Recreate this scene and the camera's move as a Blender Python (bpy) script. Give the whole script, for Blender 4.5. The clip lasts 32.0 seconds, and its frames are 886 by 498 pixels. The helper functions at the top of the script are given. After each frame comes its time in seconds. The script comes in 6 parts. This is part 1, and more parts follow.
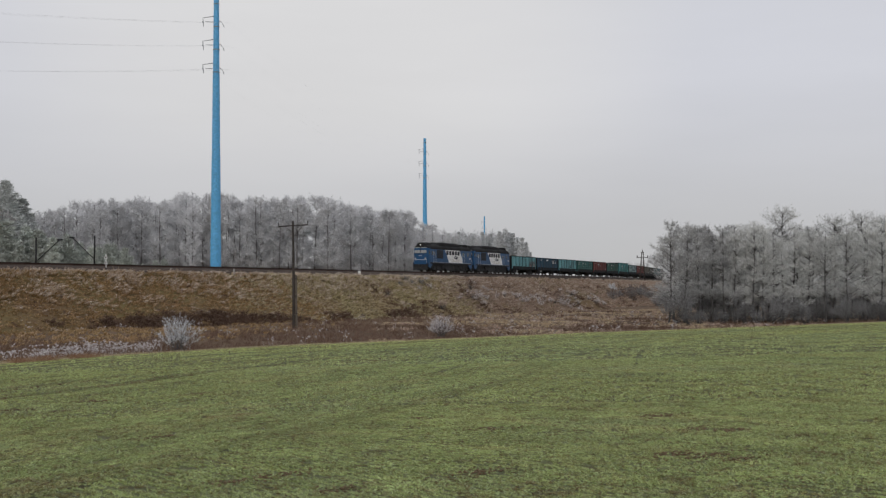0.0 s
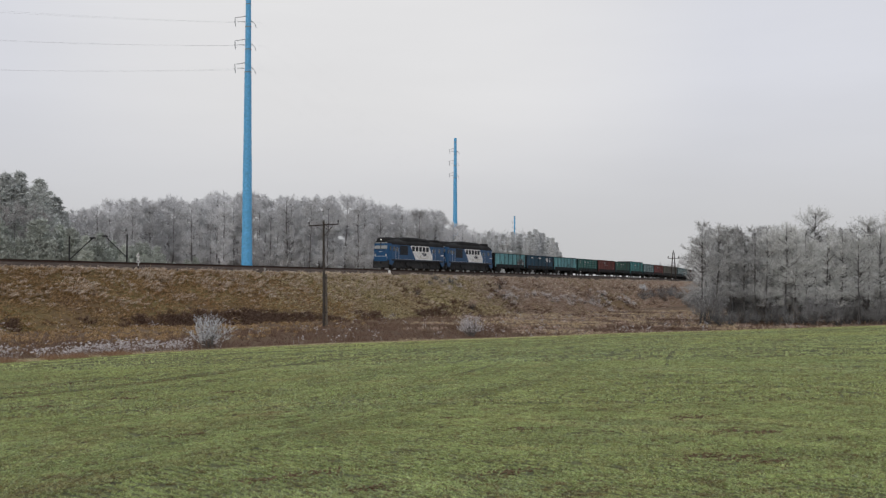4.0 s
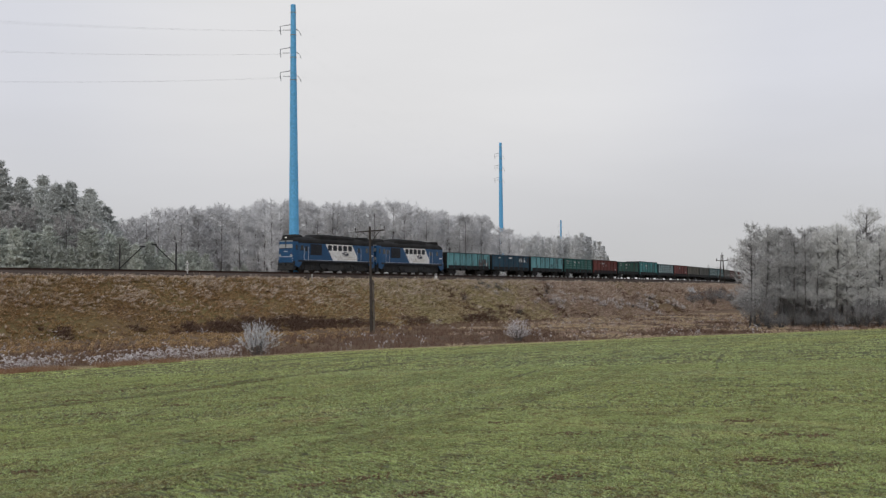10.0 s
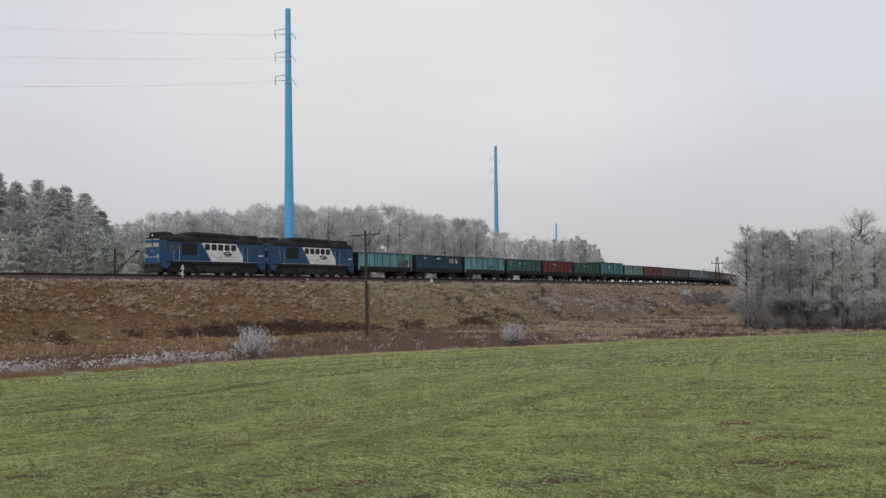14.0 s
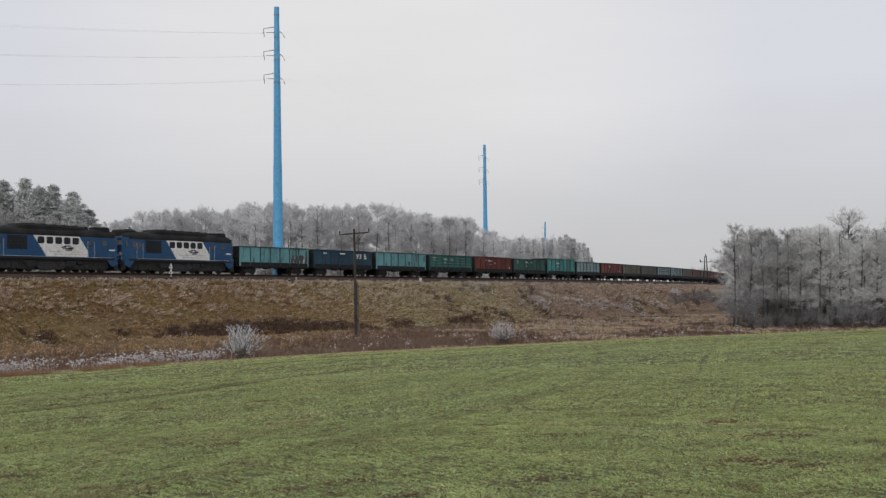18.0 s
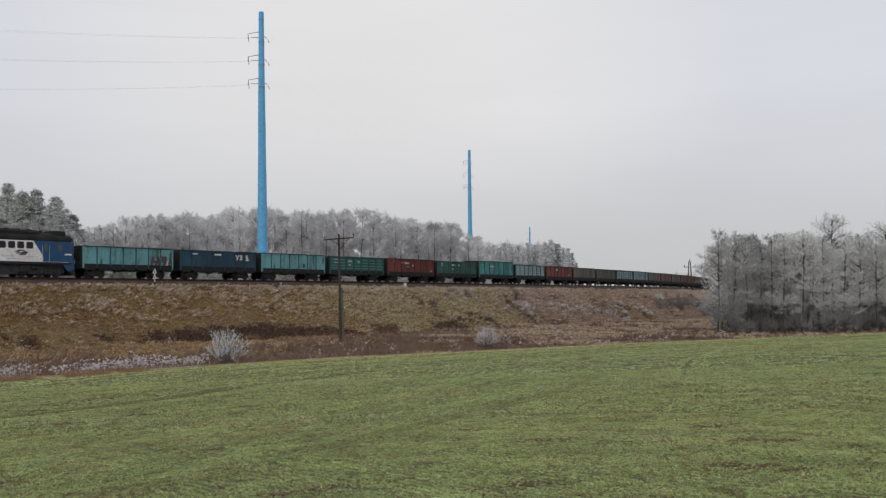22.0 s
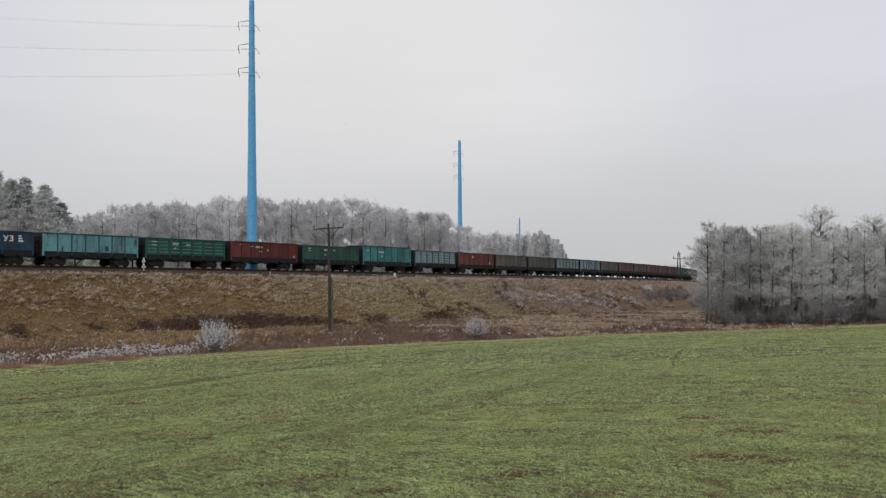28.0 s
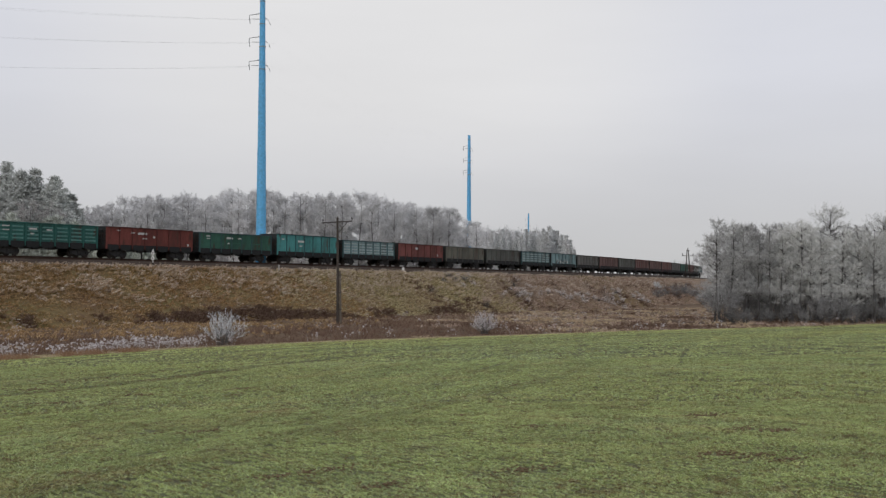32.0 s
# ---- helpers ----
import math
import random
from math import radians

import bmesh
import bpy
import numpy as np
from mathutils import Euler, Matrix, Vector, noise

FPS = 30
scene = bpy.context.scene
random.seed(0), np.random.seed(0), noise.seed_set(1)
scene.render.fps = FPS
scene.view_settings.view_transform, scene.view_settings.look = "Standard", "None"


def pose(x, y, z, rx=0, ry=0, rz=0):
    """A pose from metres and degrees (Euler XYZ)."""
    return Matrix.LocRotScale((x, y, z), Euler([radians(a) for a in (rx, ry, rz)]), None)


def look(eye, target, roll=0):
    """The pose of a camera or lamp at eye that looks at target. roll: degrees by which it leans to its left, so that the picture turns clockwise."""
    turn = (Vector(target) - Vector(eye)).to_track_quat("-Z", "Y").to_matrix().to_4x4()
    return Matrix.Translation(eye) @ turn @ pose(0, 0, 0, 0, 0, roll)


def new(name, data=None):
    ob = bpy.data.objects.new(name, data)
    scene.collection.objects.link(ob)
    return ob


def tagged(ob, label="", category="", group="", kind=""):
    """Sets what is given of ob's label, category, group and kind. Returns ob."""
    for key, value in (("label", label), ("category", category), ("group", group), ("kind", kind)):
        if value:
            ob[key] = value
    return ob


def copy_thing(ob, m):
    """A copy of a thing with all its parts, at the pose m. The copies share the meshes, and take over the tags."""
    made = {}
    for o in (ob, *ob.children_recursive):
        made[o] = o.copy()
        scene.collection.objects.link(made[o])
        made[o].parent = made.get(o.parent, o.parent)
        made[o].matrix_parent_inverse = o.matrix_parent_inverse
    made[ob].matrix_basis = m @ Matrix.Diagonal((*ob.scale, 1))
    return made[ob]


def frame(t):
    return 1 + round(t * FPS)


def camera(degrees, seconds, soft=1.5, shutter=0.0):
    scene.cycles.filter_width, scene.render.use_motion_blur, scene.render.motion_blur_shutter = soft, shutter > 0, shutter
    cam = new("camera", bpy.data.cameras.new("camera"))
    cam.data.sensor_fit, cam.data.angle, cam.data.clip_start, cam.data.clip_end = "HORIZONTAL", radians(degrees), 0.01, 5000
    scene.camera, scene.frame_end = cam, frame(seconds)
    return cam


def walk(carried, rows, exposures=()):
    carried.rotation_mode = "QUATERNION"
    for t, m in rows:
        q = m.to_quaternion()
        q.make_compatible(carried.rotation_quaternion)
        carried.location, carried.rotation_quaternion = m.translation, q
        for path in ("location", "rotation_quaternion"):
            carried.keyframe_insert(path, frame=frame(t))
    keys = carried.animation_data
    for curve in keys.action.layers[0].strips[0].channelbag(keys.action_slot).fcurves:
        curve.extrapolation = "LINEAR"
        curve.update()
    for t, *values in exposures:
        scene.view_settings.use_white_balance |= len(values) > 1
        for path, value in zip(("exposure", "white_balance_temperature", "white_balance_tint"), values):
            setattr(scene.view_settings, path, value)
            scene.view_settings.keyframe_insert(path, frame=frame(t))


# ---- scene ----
cam = camera(41.11, 32.0, soft=1.3, shutter=0.5)
EYE = Vector((0, 0, 1.65))


def aim(pan, tilt, roll):
    """The camera's pose at EYE: degrees to the right, upwards, and of lean to the left."""
    p, v = radians(pan), radians(tilt)
    return look(EYE, EYE + Vector((math.sin(p) * math.cos(v), math.cos(p) * math.cos(v), math.sin(v))), roll)


walk(cam, [
    (0, aim(2.445, 1.751, 0.238)), (0.5, aim(2.353, 1.781, 0.219)), (1, aim(2.228, 1.905, 0.311)),
    (1.5, aim(2.079, 1.995, 0.263)), (2, aim(1.935, 2.010, 0.340)), (2.5, aim(1.851, 1.887, 0.533)),
    (3, aim(1.623, 1.788, 0.571)), (3.5, aim(1.365, 1.760, 0.525)), (5.5, aim(-0.134, 1.643, 0.433)),
    (6, aim(-0.236, 1.737, 0.253)), (6.5, aim(-0.381, 1.864, 0.011)), (7, aim(-0.594, 1.951, -0.081)),
    (7.5, aim(-0.839, 1.869, -0.111)), (8, aim(-1.039, 1.814, -0.048)), (8.5, aim(-1.074, 1.802, 0.016)),
    (9, aim(-1.123, 1.822, 0.051)), (9.5, aim(-1.222, 1.860, -0.061)), (10, aim(-1.259, 1.963, -0.029)),
    (10.5, aim(-1.288, 2.031, -0.077)), (11, aim(-1.458, 2.066, -0.109)), (11.5, aim(-1.537, 2.057, 0.027)),
    (12, aim(-1.558, 2.060, 0.005)), (12.5, aim(-1.538, 2.059, 0.058)), (13, aim(-1.391, 2.041, -0.081)),
    (13.5, aim(-1.132, 2.064, -0.124)), (14, aim(-1.037, 2.137, -0.207)), (14.5, aim(-1.004, 2.192, -0.184)),
    (16.5, aim(-0.809, 1.900, -0.169)), (17, aim(-0.715, 1.913, -0.295)), (17.5, aim(-0.615, 1.987, -0.267)),
    (18, aim(-0.503, 2.068, -0.243)), (18.5, aim(-0.451, 2.113, -0.221)), (19, aim(-0.406, 2.125, -0.253)),
    (19.5, aim(-0.323, 2.134, -0.368)), (20, aim(-0.121, 2.168, -0.367)), (20.5, aim(-0.028, 2.262, -0.385)),
    (21, aim(0.173, 2.333, -0.374)), (21.5, aim(0.322, 2.339, -0.351)), (22, aim(0.240, 2.317, -0.260)),
    (22.5, aim(0.084, 2.287, -0.153)), (23, aim(0.001, 2.251, -0.004)), (23.5, aim(-0.047, 2.239, -0.077)),
    (24, aim(0.016, 2.234, -0.039)), (24.5, aim(0.057, 2.231, -0.065)), (25, aim(0.084, 2.198, -0.191)),
    (25.5, aim(0.053, 2.074, -0.119)), (27.5, aim(0.619, 1.707, -0.143)), (28, aim(0.736, 1.846, 0.044)),
    (28.5, aim(0.692, 1.888, 0.105)), (29, aim(0.735, 1.870, 0.340)), (29.5, aim(0.650, 1.761, 0.419)),
    (30, aim(0.502, 1.667, 0.473)), (30.5, aim(0.428, 1.614, 0.476)), (31, aim(0.360, 1.590, 0.596)),
    (31.5, aim(0.301, 1.584, 0.491)), (32, aim(0.319, 1.589, 0.596)),
], exposures=[(0, -0.13), (1.2, 0.0), (32, 0.0)])

# ---- light: overcast winter sky, a veiled sun ----
SUN_AZ, SUN_EL = radians(205), radians(22)
world = bpy.data.worlds.new("overcast_sky")
scene.world = world
world.use_nodes = True
wt = world.node_tree
wt.nodes.clear()


def wnode(kind, **inputs):
    n = wt.nodes.new(kind)
    for k, v in inputs.items():
        n.inputs[k.replace("_", " ")].default_value = v
    return n


sky = wt.nodes.new("ShaderNodeTexSky")
sky.sky_type, sky.sun_disc = "NISHITA", False
sky.sun_elevation, sky.sun_rotation = SUN_EL, SUN_AZ
sky.air_density, sky.dust_density, sky.ozone_density = 1.0, 4.0, 1.0
coord = wt.nodes.new("ShaderNodeTexCoord")
stretch = wt.nodes.new("ShaderNodeMapping")
stretch.inputs["Scale"].default_value = (1.0, 1.0, 5.0)
stretch.inputs["Location"].default_value = (0.7, 0.2, 0.0)
clouds = wnode("ShaderNodeTexNoise", Scale=2.1, Detail=5.0, Roughness=0.5)
sep = wt.nodes.new("ShaderNodeSeparateXYZ")
lift = wnode("ShaderNodeMapRange", From_Min=-0.03, From_Max=0.20, To_Min=0.0, To_Max=1.0)
lift.interpolation_type = "SMOOTHSTEP"
rise = wnode("ShaderNodeMapRange", From_Min=0.02, From_Max=0.16, To_Min=0.0, To_Max=1.0)
rise.interpolation_type = "SMOOTHSTEP"
sheen = wt.nodes.new("ShaderNodeMath")
sheen.operation = "MULTIPLY"
layer = wt.nodes.new("ShaderNodeMix")          # the cloud deck from the horizon to the zenith
layer.data_type = "RGBA"
layer.inputs[6].default_value = (5.4, 5.4, 5.4, 1)
layer.inputs[7].default_value = (6.72, 6.84, 7.4, 1)
thin = wnode("ShaderNodeVectorMath")            # thinner, whiter cloud over the line
thin.operation = "DOT_PRODUCT"
thin.inputs[1].default_value = Vector((-0.05, 0.97, 0.20)).normalized()
white = wnode("ShaderNodeMapRange", From_Min=0.95, From_Max=1.0, To_Min=0.0, To_Max=0.8)
white.interpolation_type = "SMOOTHSTEP"
brighter = wt.nodes.new("ShaderNodeMix")
brighter.data_type = "RGBA"
brighter.inputs[7].default_value = (7.75, 7.68, 7.65, 1)
tone = wnode("ShaderNodeMapRange", From_Min=0.3, From_Max=0.7, To_Min=0.955, To_Max=1.045)
deck = wt.nodes.new("ShaderNodeMix")
deck.data_type, deck.blend_type = "RGBA", "MULTIPLY"
deck.inputs[0].default_value = 1.0
veil = wt.nodes.new("ShaderNodeMix")
veil.data_type = "RGBA"
veil.inputs[0].default_value = 0.99
back = wnode("ShaderNodeBackground", Strength=0.1)
wout = wt.nodes.new("ShaderNodeOutputWorld")
wt.links.new(coord.outputs["Generated"], stretch.inputs["Vector"])
wt.links.new(stretch.outputs["Vector"], clouds.inputs["Vector"])
wt.links.new(coord.outputs["Generated"], sep.inputs["Vector"])
wt.links.new(sep.outputs["Z"], lift.inputs["Value"])
wt.links.new(lift.outputs["Result"], layer.inputs[0])
wt.links.new(clouds.outputs["Fac"], tone.inputs["Value"])
wt.links.new(coord.outputs["Generated"], thin.inputs[0])
wt.links.new(thin.outputs["Value"], white.inputs["Value"])
wt.links.new(sep.outputs["Z"], rise.inputs["Value"])
wt.links.new(rise.outputs["Result"], sheen.inputs[0])
wt.links.new(white.outputs["Result"], sheen.inputs[1])
wt.links.new(sheen.outputs["Value"], brighter.inputs[0])
wt.links.new(layer.outputs[2], brighter.inputs[6])
wt.links.new(brighter.outputs[2], deck.inputs[6])
wt.links.new(tone.outputs["Result"], deck.inputs[7])
wt.links.new(sky.outputs["Color"], veil.inputs[6])
wt.links.new(deck.outputs[2], veil.inputs[7])
wt.links.new(veil.outputs[2], back.inputs["Color"])
wt.links.new(back.outputs["Background"], wout.inputs["Surface"])

sun = new("sun", bpy.data.lights.new("sun", "SUN"))
sun.data.energy, sun.data.angle, sun.data.color = 0.6, radians(25), (1.0, 0.96, 0.9)
toward = Vector((math.sin(SUN_AZ) * math.cos(SUN_EL), math.cos(SUN_AZ) * math.cos(SUN_EL), math.sin(SUN_EL)))
sun.matrix_world = look(toward * 300, (0, 0, 0))


# ---- materials ----
def material(name, colours, scale=1.0, fine=18.0, rough=0.8, metal=0.0, bump=0.0, wear=None, wear_at=0.62,
             island=None, stretch=(1, 1, 1), turn=0.0, spec=0.3, random=0.0):
    """A surface whose colour drifts between two colours at a coarse and a fine scale; wear: a third colour in
    patches; island: a colour towards which single pieces of a mesh differ; random: brightness change by object."""
    m = bpy.data.materials.new(name)
    m.use_nodes = True
    t = m.node_tree
    bsdf = t.nodes["Principled BSDF"]
    bsdf.inputs["Roughness"].default_value, bsdf.inputs["Metallic"].default_value = rough, metal
    bsdf.inputs["Specular IOR Level"].default_value = spec
    at = t.nodes.new("ShaderNodeTexCoord")
    mp = t.nodes.new("ShaderNodeMapping")
    mp.vector_type = "TEXTURE"
    mp.inputs["Scale"].default_value = stretch
    mp.inputs["Rotation"].default_value = (0, 0, turn)
    t.links.new(at.outputs["Object"], mp.inputs["Vector"])

    def tex(s, detail):
        n = t.nodes.new("ShaderNodeTexNoise")
        n.inputs["Scale"].default_value, n.inputs["Detail"].default_value = s, detail
        t.links.new(mp.outputs["Vector"], n.inputs["Vector"])
        return n

    def mix(fac, a, b, blend="MIX"):
        n = t.nodes.new("ShaderNodeMix")
        n.data_type, n.blend_type = "RGBA", blend
        for i, v in ((0, fac), (6, a), (7, b)):
            if isinstance(v, (int, float)):
                n.inputs[i].default_value = v
            elif isinstance(v, tuple):
                n.inputs[i].default_value = (*v, 1)
            else:
                t.links.new(v, n.inputs[i])
        return n.outputs[2]

    def ramp(src, lo, hi, a=0.0, b=1.0):
        n = t.nodes.new("ShaderNodeMapRange")
        for k, v in zip(("From Min", "From Max", "To Min", "To Max"), (lo, hi, a, b)):
            n.inputs[k].default_value = v
        t.links.new(src, n.inputs["Value"])
        return n.outputs["Result"]

    coarse, grain = tex(scale, 4.0), tex(fine, 6.0)
    col = mix(ramp(coarse.outputs["Fac"], 0.35, 0.65), colours[0], colours[1])
    col = mix(1.0, col, ramp(grain.outputs["Fac"], 0.3, 0.7, 0.82, 1.18), "MULTIPLY")
    if wear:
        patch = tex(scale * 2.7 + 0.6, 7.0)
        col = mix(ramp(patch.outputs["Fac"], wear_at, wear_at + 0.12), col, wear)
    if island:
        geo = t.nodes.new("ShaderNodeNewGeometry")
        col = mix(ramp(geo.outputs["Random Per Island"], 0.1, 1.0), col, island)
    if random:
        info = t.nodes.new("ShaderNodeObjectInfo")
        col = mix(1.0, col, ramp(info.outputs["Random"], 0.0, 1.0, 1 - random, 1 + random), "MULTIPLY")
    t.links.new(col, bsdf.inputs["Base Color"])
    if bump:
        bp = t.nodes.new("ShaderNodeBump")
        bp.inputs["Strength"].default_value, bp.inputs["Distance"].default_value = bump, 0.05
        t.links.new(grain.outputs["Fac"], bp.inputs["Height"])
        t.links.new(bp.outputs["Normal"], bsdf.inputs["Normal"])
    return m


def field_material(name, gain, blades=False, far=False):
    """Winter crop. Its texture follows the drill rows (attribute "rows": metres along and across them): fine mottle,
    yellower and bluer greens in drifts, red-brown bare soil, painted shade in row lines and specks; blades: single
    plants differ, some are rimed; far: evener plants, with broad dark strokes for shaded gaps."""
    m = bpy.data.materials.new(name)
    m.use_nodes = True
    t = m.node_tree
    bsdf = t.nodes["Principled BSDF"]
    bsdf.inputs["Roughness"].default_value, bsdf.inputs["Specular IOR Level"].default_value = 0.9, 0.25
    at = t.nodes.new("ShaderNodeAttribute")
    at.attribute_name = "rows"
    flat = t.nodes.new("ShaderNodeTexCoord")

    def tex(scale, along, detail=5.0, rough=0.55, rows=True):
        mp = t.nodes.new("ShaderNodeMapping")
        mp.vector_type = "TEXTURE"
        mp.inputs["Scale"].default_value = (along, 1, 1)
        t.links.new(at.outputs["Vector"] if rows else flat.outputs["Object"], mp.inputs["Vector"])
        n = t.nodes.new("ShaderNodeTexNoise")
        n.inputs["Scale"].default_value, n.inputs["Detail"].default_value, n.inputs["Roughness"].default_value = scale, detail, rough
        t.links.new(mp.outputs["Vector"], n.inputs["Vector"])
        return n.outputs["Fac"]

    def ramp(src, lo, hi, a=0.0, b=1.0):
        n = t.nodes.new("ShaderNodeMapRange")
        for k, v in zip(("From Min", "From Max", "To Min", "To Max"), (lo, hi, a, b)):
            n.inputs[k].default_value = v
        t.links.new(src, n.inputs["Value"])
        return n.outputs["Result"]

    def mix(fac, a, b, blend="MIX"):
        n = t.nodes.new("ShaderNodeMix")
        n.data_type, n.blend_type = "RGBA", blend
        for i, v in ((0, fac), (6, a), (7, b)):
            if isinstance(v, (int, float)):
                n.inputs[i].default_value = v
            elif isinstance(v, tuple):
                n.inputs[i].default_value = (*v, 1)
            else:
                t.links.new(v, n.inputs[i])
        return n.outputs[2]

    green, lime, rime = (tuple(gain * c for c in k) for k in ((0.147, 0.180, 0.075), (0.178, 0.199, 0.073), (0.196, 0.222, 0.128)))
    col = mix(ramp(tex(0.055, 3.0, 5.0, 0.55), 0.34, 0.68), green, lime)
    col = mix(ramp(tex(0.16, 1.6, 6.0, 0.65, False), 0.52, 0.70, 0.0, 0.35), col, rime)
    apart = t.nodes.new("ShaderNodeSeparateXYZ")
    t.links.new(at.outputs["Vector"], apart.inputs["Vector"])
    rim = mix(1.0, ramp(apart.outputs["Y"], 2.5, 10.0, 0.9, 0.0), apart.outputs["Z"], "MULTIPLY")
    col = mix(rim, col, tuple(1.12 * c for c in lime))
    # thin dark lines along the headland rows: furrow shadows put into the colour
    row_shade = mix(1.0, ramp(tex(0.5, 60.0, 2.0, 0.5), 0.375, 0.41, 0.65, 0.0), apart.outputs["Z"], "MULTIPLY")
    col = mix(row_shade, col, tuple(gain * c for c in (0.078, 0.080, 0.034)))
    col = mix(ramp(tex(0.5, 2.2, 10.0, 0.80), 0.515, 0.65, 0.0, 0.40), col, tuple(gain * c for c in (0.200, 0.150, 0.072)))
    col = mix(ramp(tex(1.6, 2.0, 9.0, 0.80), 0.565, 0.64, 0.0, 0.6), col, tuple(gain * c for c in (0.118, 0.074, 0.042)))
    col = mix(1.0, col, ramp(tex(0.8, 9.0, 4.0, 0.6), 0.35, 0.65, 0.95, 1.05), "MULTIPLY")
    # dark strokes and specks: soil, with the shade between plants painted in
    if far:
        col = mix(1.0, col, ramp(tex(1.0, 0.8, 9.0, 0.75), 0.36, 0.64, 0.72, 1.26), "MULTIPLY")
        col = mix(ramp(tex(1.7, 1.0, 3.0, 0.6, False), 0.565, 0.61, 0.0, 0.68), col, tuple(gain * c for c in (0.074, 0.076, 0.028)))
        col = mix(ramp(tex(0.75, 1.0, 3.0, 0.6, False), 0.58, 0.62, 0.0, 0.58), col, tuple(gain * c for c in (0.080, 0.078, 0.028)))
    else:
        col = mix(1.0, col, ramp(tex(1.4, 1.8, 12.0, 0.88), 0.36, 0.64, 0.68, 1.30), "MULTIPLY")
        col = mix(ramp(tex(5.2, 1.0, 4.0, 0.62, False), 0.575, 0.62, 0.0, 0.74), col, tuple(gain * c for c in (0.086, 0.062, 0.028)))
        col = mix(ramp(tex(2.4, 1.0, 4.0, 0.62, False), 0.59, 0.64, 0.0, 0.62), col, tuple(gain * c for c in (0.084, 0.070, 0.030)))
    col = mix(1.0, col, ramp(tex(1.0, 1.7, 2.0, 0.5), 0.36, 0.64, 0.90, 1.10), "MULTIPLY")
    col = mix(1.0, col, ramp(tex(11.0, 1.2, 6.0, 0.8), 0.34, 0.66, *((0.85, 1.15) if far else (0.74, 1.26))), "MULTIPLY")
    if blades:
        geo = t.nodes.new("ShaderNodeNewGeometry")
        luck = geo.outputs["Random Per Island"]
        col = mix(1.0, col, ramp(luck, 0.0, 0.7, *((0.72, 1.24) if far else (0.64, 1.24))), "MULTIPLY")
        col = mix(ramp(luck, 0.62, 1.0, 0.0, 0.35 if far else 0.52), col, (0.42, 0.50, 0.36))
        col = mix(ramp(luck, 0.09, 0.13, 0.85, 0.0), col, (0.20, 0.125, 0.060))
    else:
        col = mix(ramp(tex(3.0, 1.5, 8.0, 0.7), 0.36, 0.62, 0.05, 0.50), col, (0.086, 0.076, 0.032))
        col = mix(1.0, col, ramp(tex(24.0, 1.2, 5.0, 0.7), 0.32, 0.68, 0.36, 1.32), "MULTIPLY")
    t.links.new(col, bsdf.inputs["Base Color"])
    bp = t.nodes.new("ShaderNodeBump")
    bp.inputs["Strength"].default_value, bp.inputs["Distance"].default_value = 0.8, 0.05
    t.links.new(tex(7.0, 2.0, 8.0), bp.inputs["Height"])
    t.links.new(bp.outputs["Normal"], bsdf.inputs["Normal"])
    return m


M_FIELD = field_material("winter_crop", 1.03)
M_BLADE = field_material("crop_blades", 2.38, True)
M_BLADE_FAR = field_material("far_crop_blades", 2.75, True, True)
M_VALLEY = material("dead_meadow", ((0.105, 0.064, 0.036), (0.165, 0.110, 0.062)), 0.05, 2.2, 0.95, bump=0.8,
                    wear=(0.20, 0.15, 0.10))
M_BANK = material("embankment_turf", ((0.155, 0.099, 0.051), (0.170, 0.133, 0.055)), 0.14, 1.6, 0.95, bump=1.0,
                  wear=(0.090, 0.050, 0.032), wear_at=0.57)
M_STRAW = material("dry_grass", ((0.275, 0.182, 0.130), (0.305, 0.222, 0.156)), 0.10, 0.8, 0.9,
                   island=(0.57, 0.475, 0.40))
M_OCHRE = material("ochre_grass", ((0.279, 0.157, 0.061), (0.311, 0.209, 0.073)), 0.10, 0.8, 0.9, island=(0.594, 0.427, 0.261))
M_OLIVE = material("olive_grass", ((0.365, 0.282, 0.138), (0.365, 0.318, 0.140)), 0.10, 0.8, 0.9, island=(0.74, 0.645, 0.465))
M_TAN = material("tan_meadow_grass", ((0.40, 0.265, 0.142), (0.47, 0.37, 0.22)), 0.11, 1.2, 0.9, island=(0.68, 0.57, 0.42))
M_FROST_GRASS = material("frosted_grass", ((0.588, 0.470, 0.353), (0.423, 0.312, 0.217)), 0.3, 2.0, 0.9, island=(0.776, 0.688, 0.600))
M_WEED = material("dead_weeds", ((0.100, 0.056, 0.037), (0.142, 0.086, 0.058)), 0.15, 1.2, 0.9, island=(0.25, 0.172, 0.128))
M_FROST_WEED = material("frosted_weeds", ((0.50, 0.46, 0.45), (0.34, 0.28, 0.26)), 0.4, 2.0, 0.9, island=(0.80, 0.78, 0.79))
M_HOAR = material("thick_hoar_twigs", ((0.40, 0.40, 0.405), (0.54, 0.54, 0.545)), 0.5, 3.0, 0.9, island=(0.82, 0.82, 0.83))
M_RUDDY = material("ruddy_dead_herbs", ((0.285, 0.175, 0.118), (0.350, 0.240, 0.168)), 0.12, 1.0, 0.9, island=(0.64, 0.525, 0.445))
M_HERB = material("frosted_herbs", ((0.44, 0.375, 0.345), (0.32, 0.25, 0.215)), 0.4, 2.0, 0.9, island=(0.88, 0.84, 0.82))
M_BRAMBLE = material("bramble", ((0.086, 0.048, 0.034), (0.122, 0.072, 0.048)), 0.4, 1.5, 0.9, island=(0.24, 0.16, 0.115))
M_RUSTGRASS = material("rusty_grass", ((0.26, 0.115, 0.055), (0.34, 0.20, 0.11)), 0.3, 1.5, 0.9, island=(0.42, 0.30, 0.20))
